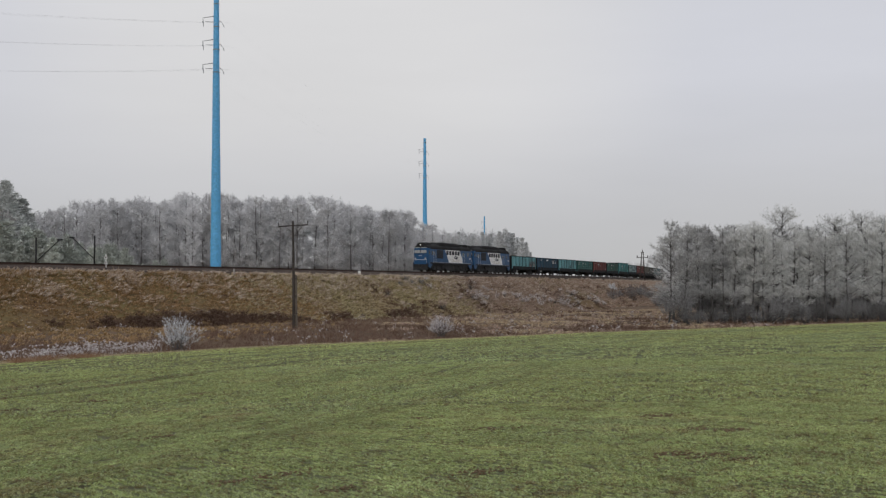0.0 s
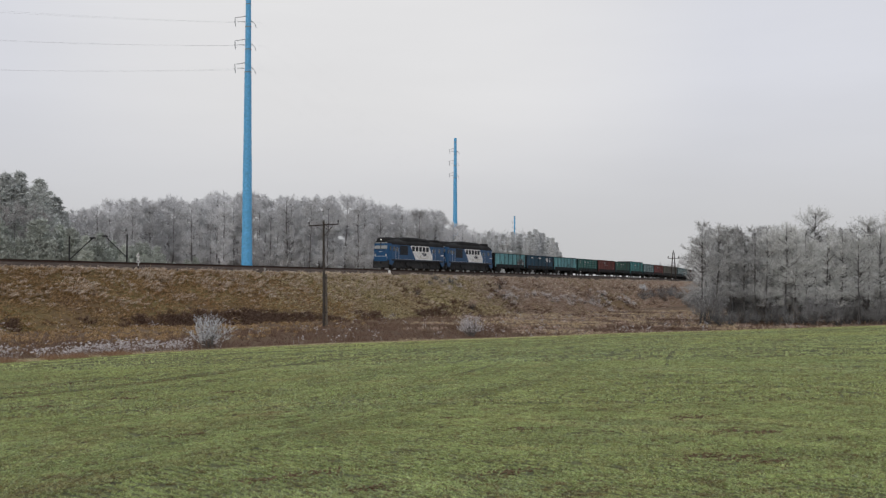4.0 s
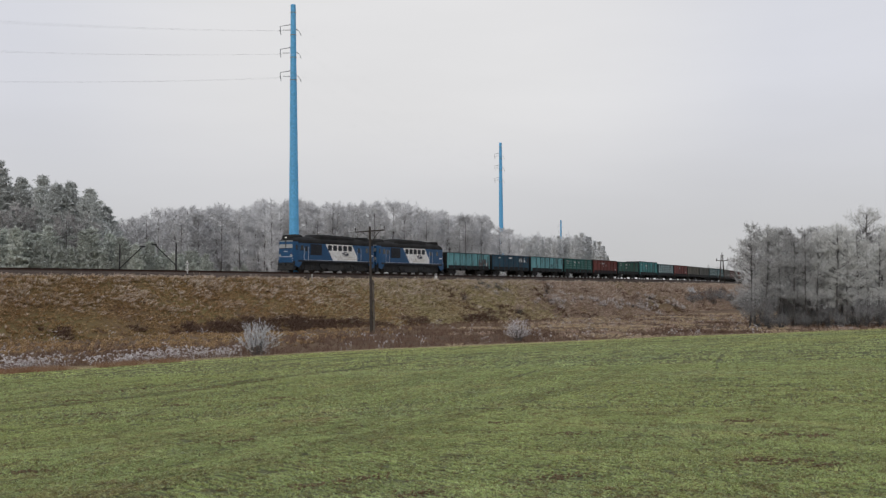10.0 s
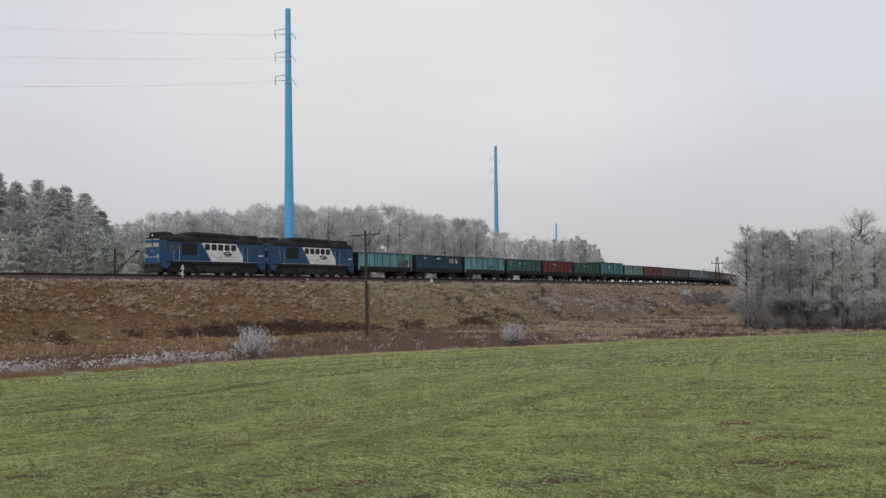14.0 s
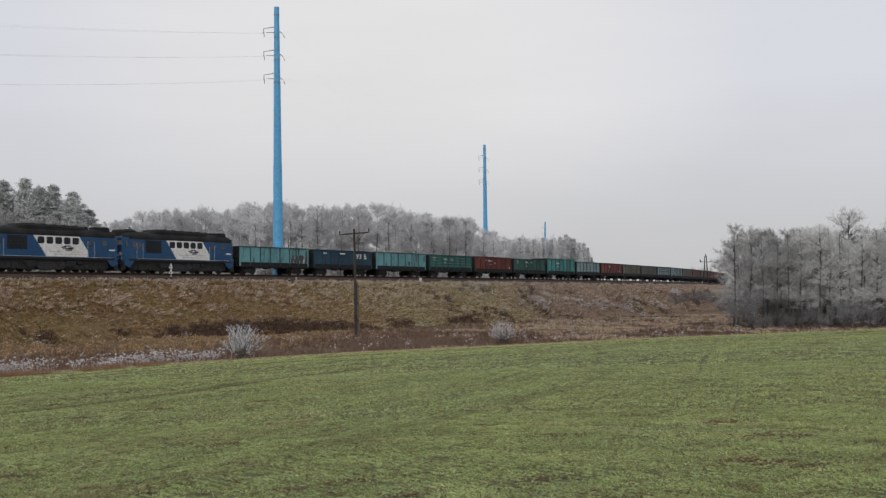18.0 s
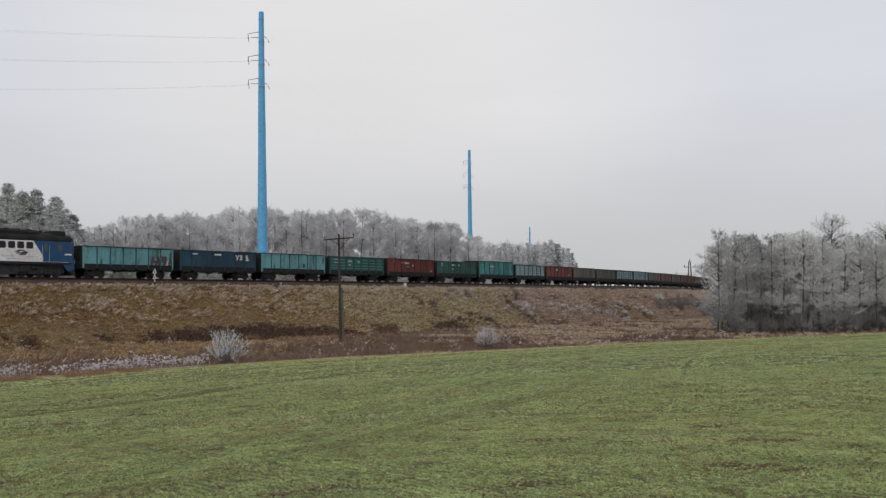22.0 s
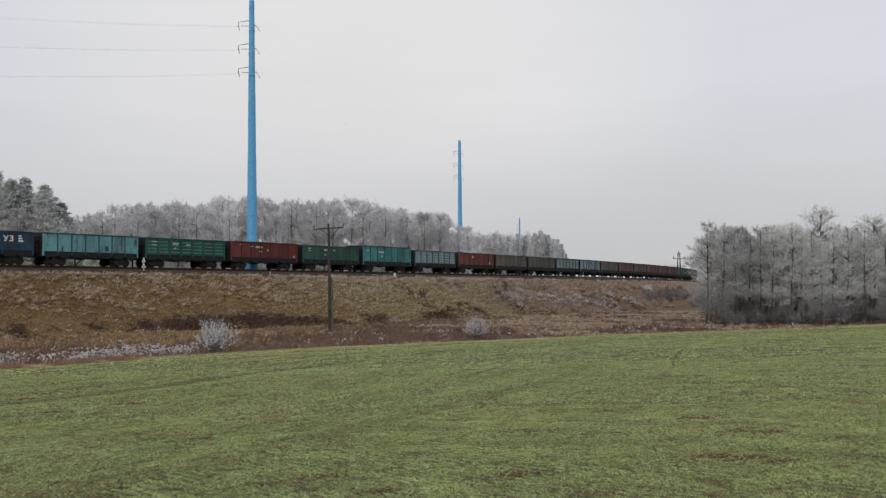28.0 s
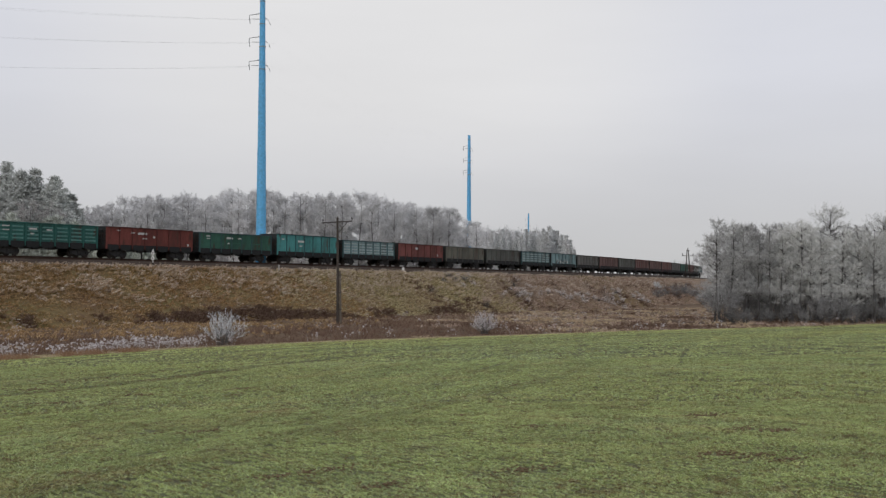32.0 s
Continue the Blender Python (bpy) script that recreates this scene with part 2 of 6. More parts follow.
M_SOIL = material("bare_soil", ((0.110, 0.070, 0.038), (0.150, 0.100, 0.056)), 1.5, 12.0, 0.95, island=(0.175, 0.125, 0.072))
M_BALLAST = material("ballast_stone", ((0.060, 0.044, 0.034), (0.085, 0.062, 0.048)), 0.6, 9.0, 0.95, bump=0.9)
M_RAIL = material("rusty_rail", ((0.045, 0.026, 0.018), (0.06, 0.036, 0.026)), 2.0, 30.0, 0.6, 0.5)
M_SLEEPER = material("sleeper_wood", ((0.045, 0.035, 0.028), (0.07, 0.055, 0.045)), 2.0, 20.0, 0.9, random=0.2)
M_TWIG = material("frosted_twigs", ((0.52, 0.518, 0.516), (0.67, 0.669, 0.667)), 0.1, 1.0, 0.9, island=(0.82, 0.82, 0.83), random=0.16)
M_TWIG_BROWN = material("grey_brown_twigs", ((0.31, 0.295, 0.285), (0.39, 0.37, 0.36)), 0.1, 1.0, 0.9, island=(0.60, 0.58, 0.57), random=0.12)
M_TWIG_DARK = material("thinly_frosted_twigs", ((0.31, 0.308, 0.297), (0.41, 0.408, 0.396)), 0.1, 1.0, 0.9, island=(0.74, 0.74, 0.73), random=0.22)
M_TWIG_RIME = material("thickly_rimed_twigs", ((0.47, 0.468, 0.448), (0.59, 0.588, 0.565)), 0.1, 1.0, 0.9, island=(0.88, 0.88, 0.855), random=0.18)
# dark scrub twigs; in the grove this colour also paints the shade inside
M_TWIG_SHADE = material("dark_shrub_and_shade_twigs", ((0.122, 0.119, 0.116), (0.172, 0.168, 0.163)), 0.2, 1.0, 0.9, island=(0.34, 0.335, 0.327), random=0.20)
# frost-patched bark, its base colour lifted to paint haze over the trunks
M_BARK = material("hazed_frosty_bark", ((0.135, 0.127, 0.123), (0.20, 0.190, 0.185)), 0.8, 8.0, 0.95, wear=(0.26, 0.25, 0.25), wear_at=0.60)
M_BARK_DARK = material("dark_alder_bark", ((0.084, 0.079, 0.075), (0.132, 0.125, 0.120)), 0.8, 8.0, 0.95, wear=(0.25, 0.24, 0.24), wear_at=0.60)
M_NEEDLE = material("frosted_needles", ((0.36, 0.378, 0.355), (0.48, 0.495, 0.47)), 0.15, 1.2, 0.85, island=(0.80, 0.815, 0.805), random=0.15)
# frosted needles, with the haze of distance put into a paler colour
M_NEEDLE_FAR = material("hazed_frosted_needles", ((0.60, 0.615, 0.615), (0.69, 0.70, 0.70)), 0.15, 1.2, 0.85, island=(0.86, 0.87, 0.87), random=0.08)
M_NEEDLE_YOUNG = material("young_frosted_needles", ((0.35, 0.375, 0.325), (0.46, 0.485, 0.43)), 0.15, 1.2, 0.85, island=(0.76, 0.79, 0.74), random=0.15)
M_PYLON = material("light_blue_paint", ((0.122, 0.43, 0.74), (0.138, 0.46, 0.77)), 0.2, 4.0, 0.45)
M_STEEL = material("galvanised_steel", ((0.22, 0.23, 0.25), (0.30, 0.31, 0.33)), 1.0, 10.0, 0.5, 0.6)
M_WIRE = material("aluminium_wire", ((0.55, 0.56, 0.58), (0.64, 0.65, 0.67)), 1.0, 5.0, 0.6, 0.1)
M_POLE = material("weathered_wood", ((0.052, 0.044, 0.038), (0.082, 0.070, 0.061)), 0.7, 14.0, 0.9, bump=0.5)
M_STUB = material("grey_stub_wood", ((0.125, 0.108, 0.088), (0.175, 0.150, 0.122)), 0.7, 12.0, 0.9, bump=0.5)
M_CONCRETE = material("concrete", ((0.34, 0.33, 0.31), (0.42, 0.41, 0.39)), 1.0, 14.0, 0.9)
M_WHITE = material("white_paint", ((0.70, 0.70, 0.69), (0.78, 0.78, 0.77)), 1.2, 12.0, 0.5, wear=(0.45, 0.43, 0.40), wear_at=0.66)
M_PANEL = material("white_panel_paint", ((0.74, 0.735, 0.70), (0.82, 0.82, 0.80)), 0.8, 9.0, 0.5, wear=(0.46, 0.42, 0.34), wear_at=0.60, stretch=(1, 1, 2.5))
M_BLACK = material("black_paint", ((0.018, 0.018, 0.019), (0.028, 0.027, 0.027)), 1.0, 10.0, 0.6)
M_GRIME = material("grimy_running_gear", ((0.026, 0.027, 0.028), (0.040, 0.0405, 0.041)), 0.8, 9.0, 0.85, wear=(0.060, 0.055, 0.049), wear_at=0.58)
M_SOOT = material("sooty_flap_paint", ((0.019, 0.020, 0.021), (0.029, 0.030, 0.031)), 0.8, 9.0, 0.85, wear=(0.048, 0.042, 0.038), wear_at=0.62, spec=0.15)
M_WHEEL = material("wheel_steel", ((0.045, 0.038, 0.034), (0.07, 0.06, 0.052)), 2.0, 12.0, 0.55, 0.6)
M_BLUE = material("locomotive_blue", ((0.007, 0.064, 0.162), (0.012, 0.080, 0.195)), 0.5, 8.0, 0.45, wear=(0.012, 0.036, 0.09), wear_at=0.60, spec=0.4)
M_ROOF = material("sooty_roof", ((0.018, 0.018, 0.018), (0.032, 0.032, 0.032)), 0.5, 8.0, 0.9, spec=0.2)
M_GRILLE = material("grille_black", ((0.014, 0.017, 0.024), (0.022, 0.026, 0.034)), 1.0, 12.0, 0.6)
M_SILVER = material("pale_trim", ((0.42, 0.46, 0.52), (0.50, 0.54, 0.60)), 1.0, 10.0, 0.45)
M_SEAM = material("rust_stained_seam", ((0.36, 0.31, 0.22), (0.50, 0.46, 0.36)), 1.5, 8.0, 0.8)
M_DARKLOGO = material("dark_blue_lettering", ((0.012, 0.014, 0.03), (0.02, 0.024, 0.045)), 1.0, 10.0, 0.5)


def glass_material(name, tint):
    m = bpy.data.materials.new(name)
    m.use_nodes = True
    b = m.node_tree.nodes["Principled BSDF"]
    b.inputs["Base Color"].default_value = (*tint, 1)
    b.inputs["Roughness"].default_value = 0.08
    b.inputs["Specular IOR Level"].default_value = 0.8
    return m


M_GLASS = glass_material("cab_glass", (0.03, 0.035, 0.04))
# the sky's reflection in the windscreens is put into this pale tint
M_SCREEN = glass_material("sky_tinted_windscreen_glass", (0.34, 0.355, 0.35))
M_LAMP = glass_material("lamp_glass", (0.52, 0.51, 0.48))
M_LIT = bpy.data.materials.new("lit_headlight")
M_LIT.use_nodes = True
M_LIT.node_tree.nodes["Principled BSDF"].inputs["Base Color"].default_value = (0.9, 0.9, 0.85, 1)
M_LIT.node_tree.nodes["Principled BSDF"].inputs["Emission Color"].default_value = (1, 0.95, 0.85, 1)
M_LIT.node_tree.nodes["Principled BSDF"].inputs["Emission Strength"].default_value = 0.25


# ---- mesh tools ----
class Shape:
    """Collects solids into one mesh."""

    def __init__(self):
        self.v, self.f = [], []

    def add(self, verts, faces):
        n = len(self.v)
        self.v += [tuple(p) for p in verts]
        self.f += [tuple(i + n for i in f) for f in faces]
        return self

    def box(self, x0, x1, y0, y1, z0, z1, c=0.0):
        """A block; c: chamfer of its upright edges and of its top."""
        if not c:
            return self.add([(x, y, z) for z in (z0, z1) for y in (y0, y1) for x in (x0, x1)],
                            [(0, 2, 3, 1), (4, 5, 7, 6), (0, 1, 5, 4), (1, 3, 7, 5), (3, 2, 6, 7), (2, 0, 4, 6)])
        ring = [(x0 + c, y0), (x1 - c, y0), (x1, y0 + c), (x1, y1 - c), (x1 - c, y1), (x0 + c, y1), (x0, y1 - c), (x0, y0 + c)]
        mx, my = (x0 + x1) / 2, (y0 + y1) / 2
        kx, ky = 1 - c / (x1 - x0) * 2, 1 - c / (y1 - y0) * 2
        small = [(mx + (x - mx) * kx, my + (y - my) * ky) for x, y in ring]
        return self.loft([[(x, y, z0) for x, y in ring], [(x, y, z1 - c) for x, y in ring], [(x, y, z1) for x, y in small]])

    def loft(self, rings, cap=True):
        n, k = len(rings[0]), len(rings)
        faces = [(r * n + i, r * n + (i + 1) % n, (r + 1) * n + (i + 1) % n, (r + 1) * n + i) for r in range(k - 1) for i in range(n)]
        if cap:
            faces += [tuple(range(n - 1, -1, -1)), tuple(range((k - 1) * n, k * n))]
        return self.add([p for r in rings for p in r], faces)

    def prism(self, poly, y0, y1):
        """A polygon in x and z, drawn out along y."""
        return self.loft([[(x, y0, z) for x, z in poly], [(x, y1, z) for x, z in poly]])

    def tube(self, points, radii, n=8, cap=True):
        pts = [Vector(p) for p in points]
        if isinstance(radii, (int, float)):
            radii = [radii] * len(pts)
        rings = []
        for i, p in enumerate(pts):
            d = (pts[min(i + 1, len(pts) - 1)] - pts[max(i - 1, 0)]).normalized()
            a = d.orthogonal().normalized() if abs(d.z) < 0.95 else Vector((1, 0, 0))
            a = (a - d * a.dot(d)).normalized()
            b = d.cross(a)
            rings.append([p + (a * math.cos(j * 2 * math.pi / n) + b * math.sin(j * 2 * math.pi / n)) * radii[i] for j in range(n)])
        return self.loft(rings, cap)

    def mesh(self, name, material, smooth=False):
        me = bpy.data.meshes.new(name)
        me.from_pydata(self.v, [], self.f)
        me.materials.append(material)
        if smooth:
            me.polygons.foreach_set("use_smooth", [len(f) == 4 for f in self.f])
        me.update()
        return me


def part(name, shape, material, parent, label="", at=None, smooth=False):
    """Links a shape (or a mesh already made) as one mesh object under a thing or a part."""
    me = shape if isinstance(shape, bpy.types.Mesh) else shape.mesh(name, material, smooth)
    ob = new(name, me)
    ob.parent = parent
    if at is not None:
        ob.matrix_basis = at
    if label:
        ob["label"] = label
    return ob


def thing(name, label, category, m=None, group="", kind=""):
    ob = tagged(new(name), label, category, group, kind)
    if m is not None:
        ob.matrix_basis = m
    return ob


def soup(name, verts, tris, material):
    """A mesh of many triangles out of arrays."""
    verts, tris = np.asarray(verts, dtype=np.float32), np.asarray(tris, dtype=np.int32)
    me = bpy.data.meshes.new(name)
    me.vertices.add(len(verts))
    me.vertices.foreach_set("co", verts.ravel())
    me.loops.add(tris.size)
    me.loops.foreach_set("vertex_index", tris.ravel())
    me.polygons.add(len(tris))
    me.polygons.foreach_set("loop_start", np.arange(0, tris.size, 3, dtype=np.int32))
    me.materials.append(material)
    me.update(calc_edges=True)
    return me


def spikes(a, b, ra, rng):
    """Three-sided spikes from a to b with radius ra at their foot: vertices and triangles."""
    a, b = np.asarray(a, float), np.asarray(b, float)
    d = b - a
    d /= np.maximum(np.linalg.norm(d, axis=1, keepdims=True), 1e-6)
    h = rng.normal(size=a.shape)
    u = np.cross(d, h)
    u /= np.maximum(np.linalg.norm(u, axis=1, keepdims=True), 1e-6)
    w = np.cross(d, u)
    ra = np.broadcast_to(np.asarray(ra, float), (len(a),))[:, None]
    v = np.stack([a + u * ra, a + (-0.5 * u + 0.866 * w) * ra, a + (-0.5 * u - 0.866 * w) * ra, b], 1).reshape(-1, 3)
    i = np.arange(len(a))[:, None] * 4
    t = np.concatenate([i + [[0, 1, 3]], i + [[1, 2, 3]], i + [[2, 0, 3]]], 1).reshape(-1, 3)
    return v, t


def flat_blades(a, b, ra, rng):
    """Flat pointed blades from a to b with half width ra at their foot: vertices and triangles."""
    a, b = np.asarray(a, float), np.asarray(b, float)
    u = np.cross(b - a, rng.normal(size=a.shape))
    u /= np.maximum(np.linalg.norm(u, axis=1, keepdims=True), 1e-6)
    ra = np.broadcast_to(np.asarray(ra, float), (len(a),))[:, None]
    v = np.stack([a + u * ra, a - u * ra, b], 1).reshape(-1, 3)
    return v, np.arange(len(v)).reshape(-1, 3)


def merge(pieces):
    vs, ts, n = [], [], 0
    for v, t in pieces:
        vs.append(v)
        ts.append(t + n)
        n += len(v)
    return np.concatenate(vs), np.concatenate(ts)


# ---- the lie of the land ----
HEAD, BEND, NEAR = 0.94686, 0.0011459, (-41.22, 122.72)
RAIL_Z, VALLEY_Z = 3.87, -3.0


def track(s, off=0.0):
    """A point beside the track's centre line, s metres along it, off metres towards the field; and its heading."""
    a = HEAD + BEND * s
    x = NEAR[0] + (math.sin(a) - math.sin(HEAD)) / BEND + math.sin(a) * (off - 1.56)
    y = NEAR[1] - (math.cos(a) - math.cos(HEAD)) / BEND - math.cos(a) * (off - 1.56)
    return x, y, a


EDGE = ((-70, -60), (-40, 0), (-24, 40), (-21.8, 55), (-17, 70), (-7, 88), (5, 98), (19, 111), (40, 121), (70, 150), (150, 218), (320, 360), (700, 640))


def edge_distance(x, y):
    """Metres beyond the field's far edge (negative: in the field), for arrays."""
    best = np.full(np.shape(x), 1e9)
    side = np.zeros(np.shape(x))
    for (ax, ay), (bx, by) in zip(EDGE, EDGE[1:]):
        dx, dy = bx - ax, by - ay
        k = np.clip(((x - ax) * dx + (y - ay) * dy) / (dx * dx + dy * dy), 0, 1)
        px, py = x - ax - k * dx, y - ay - k * dy
        d = np.hypot(px, py)
        s = np.sign(dx * py - dy * px)
        side = np.where(d < best, s, side)
        best = np.minimum(best, d)
    return best * side


def field_z(x, y):
    return -0.03 * y + 0.028 * x


def land_z(x, y):
    """The height of the ground beside and beneath the field, for arrays."""
    d = edge_distance(x, y)
    k = np.clip(d / 9.0, 0, 1)
    k = k * k * (3 - 2 * k)
    wave = 0.12 * np.sin(x * 0.21 + 1.3) * np.sin(y * 0.17) + 0.07 * np.sin(x * 0.53 + y * 0.41)
    return np.where(d < 0, field_z(x, y) - 0.35, (field_z(x, y) - 0.10) * (1 - k) + (VALLEY_Z + wave) * k)


def grid_mesh(name, xs, ys, zf, material, keep=None):
    gx, gy = np.meshgrid(xs, ys)
    z = zf(gx, gy)
    n, m = len(xs), len(ys)
    i = np.arange(n * m).reshape(m, n)
    q = np.stack([i[:-1, :-1], i[:-1, 1:], i[1:, 1:], i[1:, :-1]], -1).reshape(-1, 4)
    if keep is not None:
        q = q[keep(gx, gy).ravel()[q].all(1)]
    me = bpy.data.meshes.new(name)
    me.from_pydata(np.stack([gx, gy, z], -1).reshape(-1, 3).tolist(), [], q.tolist())
    me.materials.append(material)
    me.polygons.foreach_set("use_smooth", [True] * len(me.polygons))
    me.update()
    return me


def steps(*runs):
    out = []
    for a, b, d in runs:
        out += list(np.arange(a, b, d))
    return np.array(out + [runs[-1][1]])


ground = tagged(new("ground", grid_mesh("ground", steps((-4500, -600, 300), (-600, -120, 40), (-120, 160, 3), (160, 700, 30), (700, 4500, 300)),
                                       steps((-3000, -400, 300), (-400, -60, 40), (-60, 320, 3), (320, 900, 30), (900, 4800, 300)), land_z, M_VALLEY)),
                "brown dead winter meadow in the low ground", "ground", kind="structure")

# the crop field: a sheet of rows that run beside its far edge
FA = np.array([math.cos(math.radians(36)), math.sin(math.radians(36))])
FN = np.array([-FA[1], FA[0]])


def lattice(x, y, seed):
    """Smooth noise from -1 to 1 on a unit lattice, for arrays."""
    i, j = np.floor(x), np.floor(y)
    u, v = x - i, y - j
    u, v = u * u * (3 - 2 * u), v * v * (3 - 2 * v)

    def corner(p, q):
        h = np.sin(p * 127.1 + q * 311.7 + seed * 74.7) * 43758.5453
        return (h - np.floor(h)) * 2 - 1

    low = corner(i, j) * (1 - u) + corner(i + 1, j) * u
    return low * (1 - v) + (corner(i, j + 1) * (1 - u) + corner(i + 1, j + 1) * u) * v


def headland():
    """The field's far edge as a smooth curve, which the outer drill rows follow: points, headings' normals and lengths along it."""
    e = np.array(EDGE[1:12], float)
    k = np.concatenate([[0], np.cumsum(np.hypot(*np.diff(e, axis=0).T))])
    q = np.arange(0, k[-1], 3.0)
    p = np.stack([np.interp(q, k, e[:, i]) for i in (0, 1)], 1)
    for _ in range(14):
        p[1:-1] = (p[:-2] + p[1:-1] * 2 + p[2:]) / 4
    return p, np.concatenate([[0], np.cumsum(np.hypot(*np.diff(p, axis=0).T))])


EDGE_P, EDGE_K = headland()


def drill(x, y):
    """Metres along and across the drill rows: round the headland beside the far edge, straight towards it in the inner field."""
    x, y = np.asarray(x, float), np.asarray(y, float)
    best, arc = np.full(x.shape, 1e9), np.zeros(x.shape)
    for (ax, ay), (bx, by), k in zip(EDGE_P, EDGE_P[1:], EDGE_K):
        dx, dy = bx - ax, by - ay
        ln = math.hypot(dx, dy)
        q = np.clip(((x - ax) * dx + (y - ay) * dy) / (ln * ln), 0, 1)
        d = np.hypot(x - ax - q * dx, y - ay - q * dy)
        arc = np.where(d < best, k + q * ln, arc)
        best = np.minimum(best, d)
    return arc, best, x * FN[0] + y * FN[1], x * FA[0] + y * FA[1], np.clip((34 - best) / 9, 0, 1)


def crop_z(x, y):
    """The field's uneven bed: long swells, furrows and low ridges drawn out along the rows, small crumbs."""
    arc, inward, along, across, outer = drill(x, y)
    round_edge = 0.035 * lattice(arc * 0.045, inward * 0.62, 2) + 0.030 * lattice(arc * 0.07 + 5, inward * 1.35, 6)
    straight = 0.022 * lattice(along * 0.2, across * 0.62, 2) + 0.028 * lattice(along * 0.7 + 7, across * 1.1, 3)
    return (field_z(x, y) + 0.05 * lattice(x * 0.09, y * 0.12, 1) + outer * round_edge + (1 - outer) * straight)


def follow_rows(me):
    """Stores each vertex's place along and across the drill rows."""
    co = np.empty(len(me.vertices) * 3, dtype=np.float32)
    me.vertices.foreach_get("co", co)
    co = co.reshape(-1, 3)
    arc, inward, along, across, outer = drill(co[:, 0], co[:, 1])
    inner = outer < 0.5
    me.attributes.new("rows", "FLOAT_VECTOR", "POINT").data.foreach_set("vector", np.stack([np.where(inner, along, arc), np.where(inner, across, inward), outer], 1).astype(np.float32).ravel())
    return me


def ragged(x, y):
    return edge_distance(x, y) < 0.25 * np.sin(x * 1.1) + 0.2 * np.sin(x * 2.9 + y) - 0.2


tagged(new("field", follow_rows(grid_mesh("field", steps((-72, -30, 3), (-30, -12, 0.4), (-12, 14, 0.24), (14, 62, 0.40), (62, 704, 12)), steps((-120, 2, 6), (2, 9, 0.5), (9, 40, 0.17), (40, 150, 0.26), (150, 650, 12)), crop_z, M_FIELD, ragged))),
                   "green winter crop field with brown bare patches", "field", kind="structure")


# ---- the embankment, its ballast and its track ----
def swept(profile, s0, s1, ds, material, name, wave=0.0):
    """A profile of (offset, height) drawn along the track."""
    ss = np.arange(s0, s1 + ds, ds)
    verts, n = [], len(profile)
    for s in ss:
        for o, z in profile:
            w = wave * (noise.noise((s * 0.16, o * 0.3, 2.0)) + 0.5 * noise.noise((s * 0.6, o * 0.8, 7.0)))
            x, y, _ = track(s, o)
            verts.append((x, y, z + w))
    faces = [(i * n + j, i * n + j + 1, (i + 1) * n + j + 1, (i + 1) * n + j) for i in range(len(ss) - 1) for j in range(n - 1)]
    faces += [tuple(range(n)), tuple(range((len(ss) - 1) * n, len(ss) * n))[::-1]]
    me = bpy.data.meshes.new(name)
    me.from_pydata(verts, [], faces)
    me.materials.append(material)
    me.polygons.foreach_set("use_smooth", [True] * len(me.polygons))
    me.update()
    return me


S0, S1 = -300.0, 620.0
SLOPE = [(-15.5, -3.6), (-14.4, -3.1)] + [(-13.6 + 1.15 * i, -2.85 + 0.71 * i) for i in range(8)] + [(-4.4, 2.85), (-3.6, 3.0), (0, 3.05), (3.6, 3.0), (4.4, 2.85)] \
    + [(5.5 + 0.9 * i, 2.2 - 0.56 * i) for i in range(10)] + [(14.4, -3.1), (15.5, -3.6)]
embankment = tagged(new("embankment", swept(SLOPE, S0, S1, 1.5, M_BANK, "embankment", 0.22)),
                    "grassy railway embankment with frosted brown turf", "embankment", kind="structure")
ballast = tagged(new("ballast", swept([(-3.5, 2.7), (-3.1, 3.05), (-2.1, 3.58), (0, 3.6), (2.1, 3.58), (3.1, 3.05), (3.5, 2.7)], S0, S1, 1.5, M_BALLAST, "ballast", 0.05)),
                 "dark brown stone ballast bed under the track", "ballast", kind="structure")
railway = tagged(new("railway_track"), "rusty steel rails on dark sleepers", "track", kind="structure")
HEADP = [(-0.075, 3.60), (-0.075, 3.63), (-0.02, 3.66), (-0.02, 3.81), (-0.036, 3.83), (-0.036, 3.87), (0.036, 3.87), (0.036, 3.83), (0.02, 3.81), (0.02, 3.66), (0.075, 3.63), (0.075, 3.60)]
for side in (0.80, -0.80):
    part("rail", swept([(side + o, z + 0.01) for o, z in HEADP], S0, S1, 3.0, M_RAIL, "rail"), M_RAIL, railway)
sleeper_mesh = Shape().box(-0.125, 0.125, -1.35, 1.35, -0.16, 0.03, 0.02).mesh("sleeper", M_SLEEPER)
for i in range(290):
    x, y, a = track(-70 + i * 0.62)
    part("sleeper", sleeper_mesh, M_SLEEPER, railway, at=pose(x, y, 3.585, 0, 0, math.degrees(a)))


# ---- the train ----
def bogie_shape(wheelbase, r):
    """The cast side frames and bolster of a two-axle bogie."""
    h, s = wheelbase / 2, Shape()
    for y in (-1.02, 1.02):
        s.prism([(-h - 0.28, r + 0.16), (-h - 0.28, r - 0.10), (-h + 0.22, r - 0.18), (-0.45, r - 0.30), (0.45, r - 0.30), (h - 0.22, r - 0.18),
                 (h + 0.28, r - 0.10), (h + 0.28, r + 0.16), (h - 0.25, r + 0.24), (0.35, r + 0.42), (-0.35, r + 0.42), (-h + 0.25, r + 0.24)], y - 0.09, y + 0.09)
        for x in (-h, h):
            s.tube([(x, y - 0.12, r), (x, y + 0.16, r)], 0.15, 10)
        for x in (-0.18, 0.0, 0.18):
            s.tube([(x, y + 0.1, r - 0.2), (x, y + 0.1, r + 0.2)], 0.07, 8)
    s.box(-0.22, 0.22, -1.15, 1.15, r, r + 0.42)
    return s


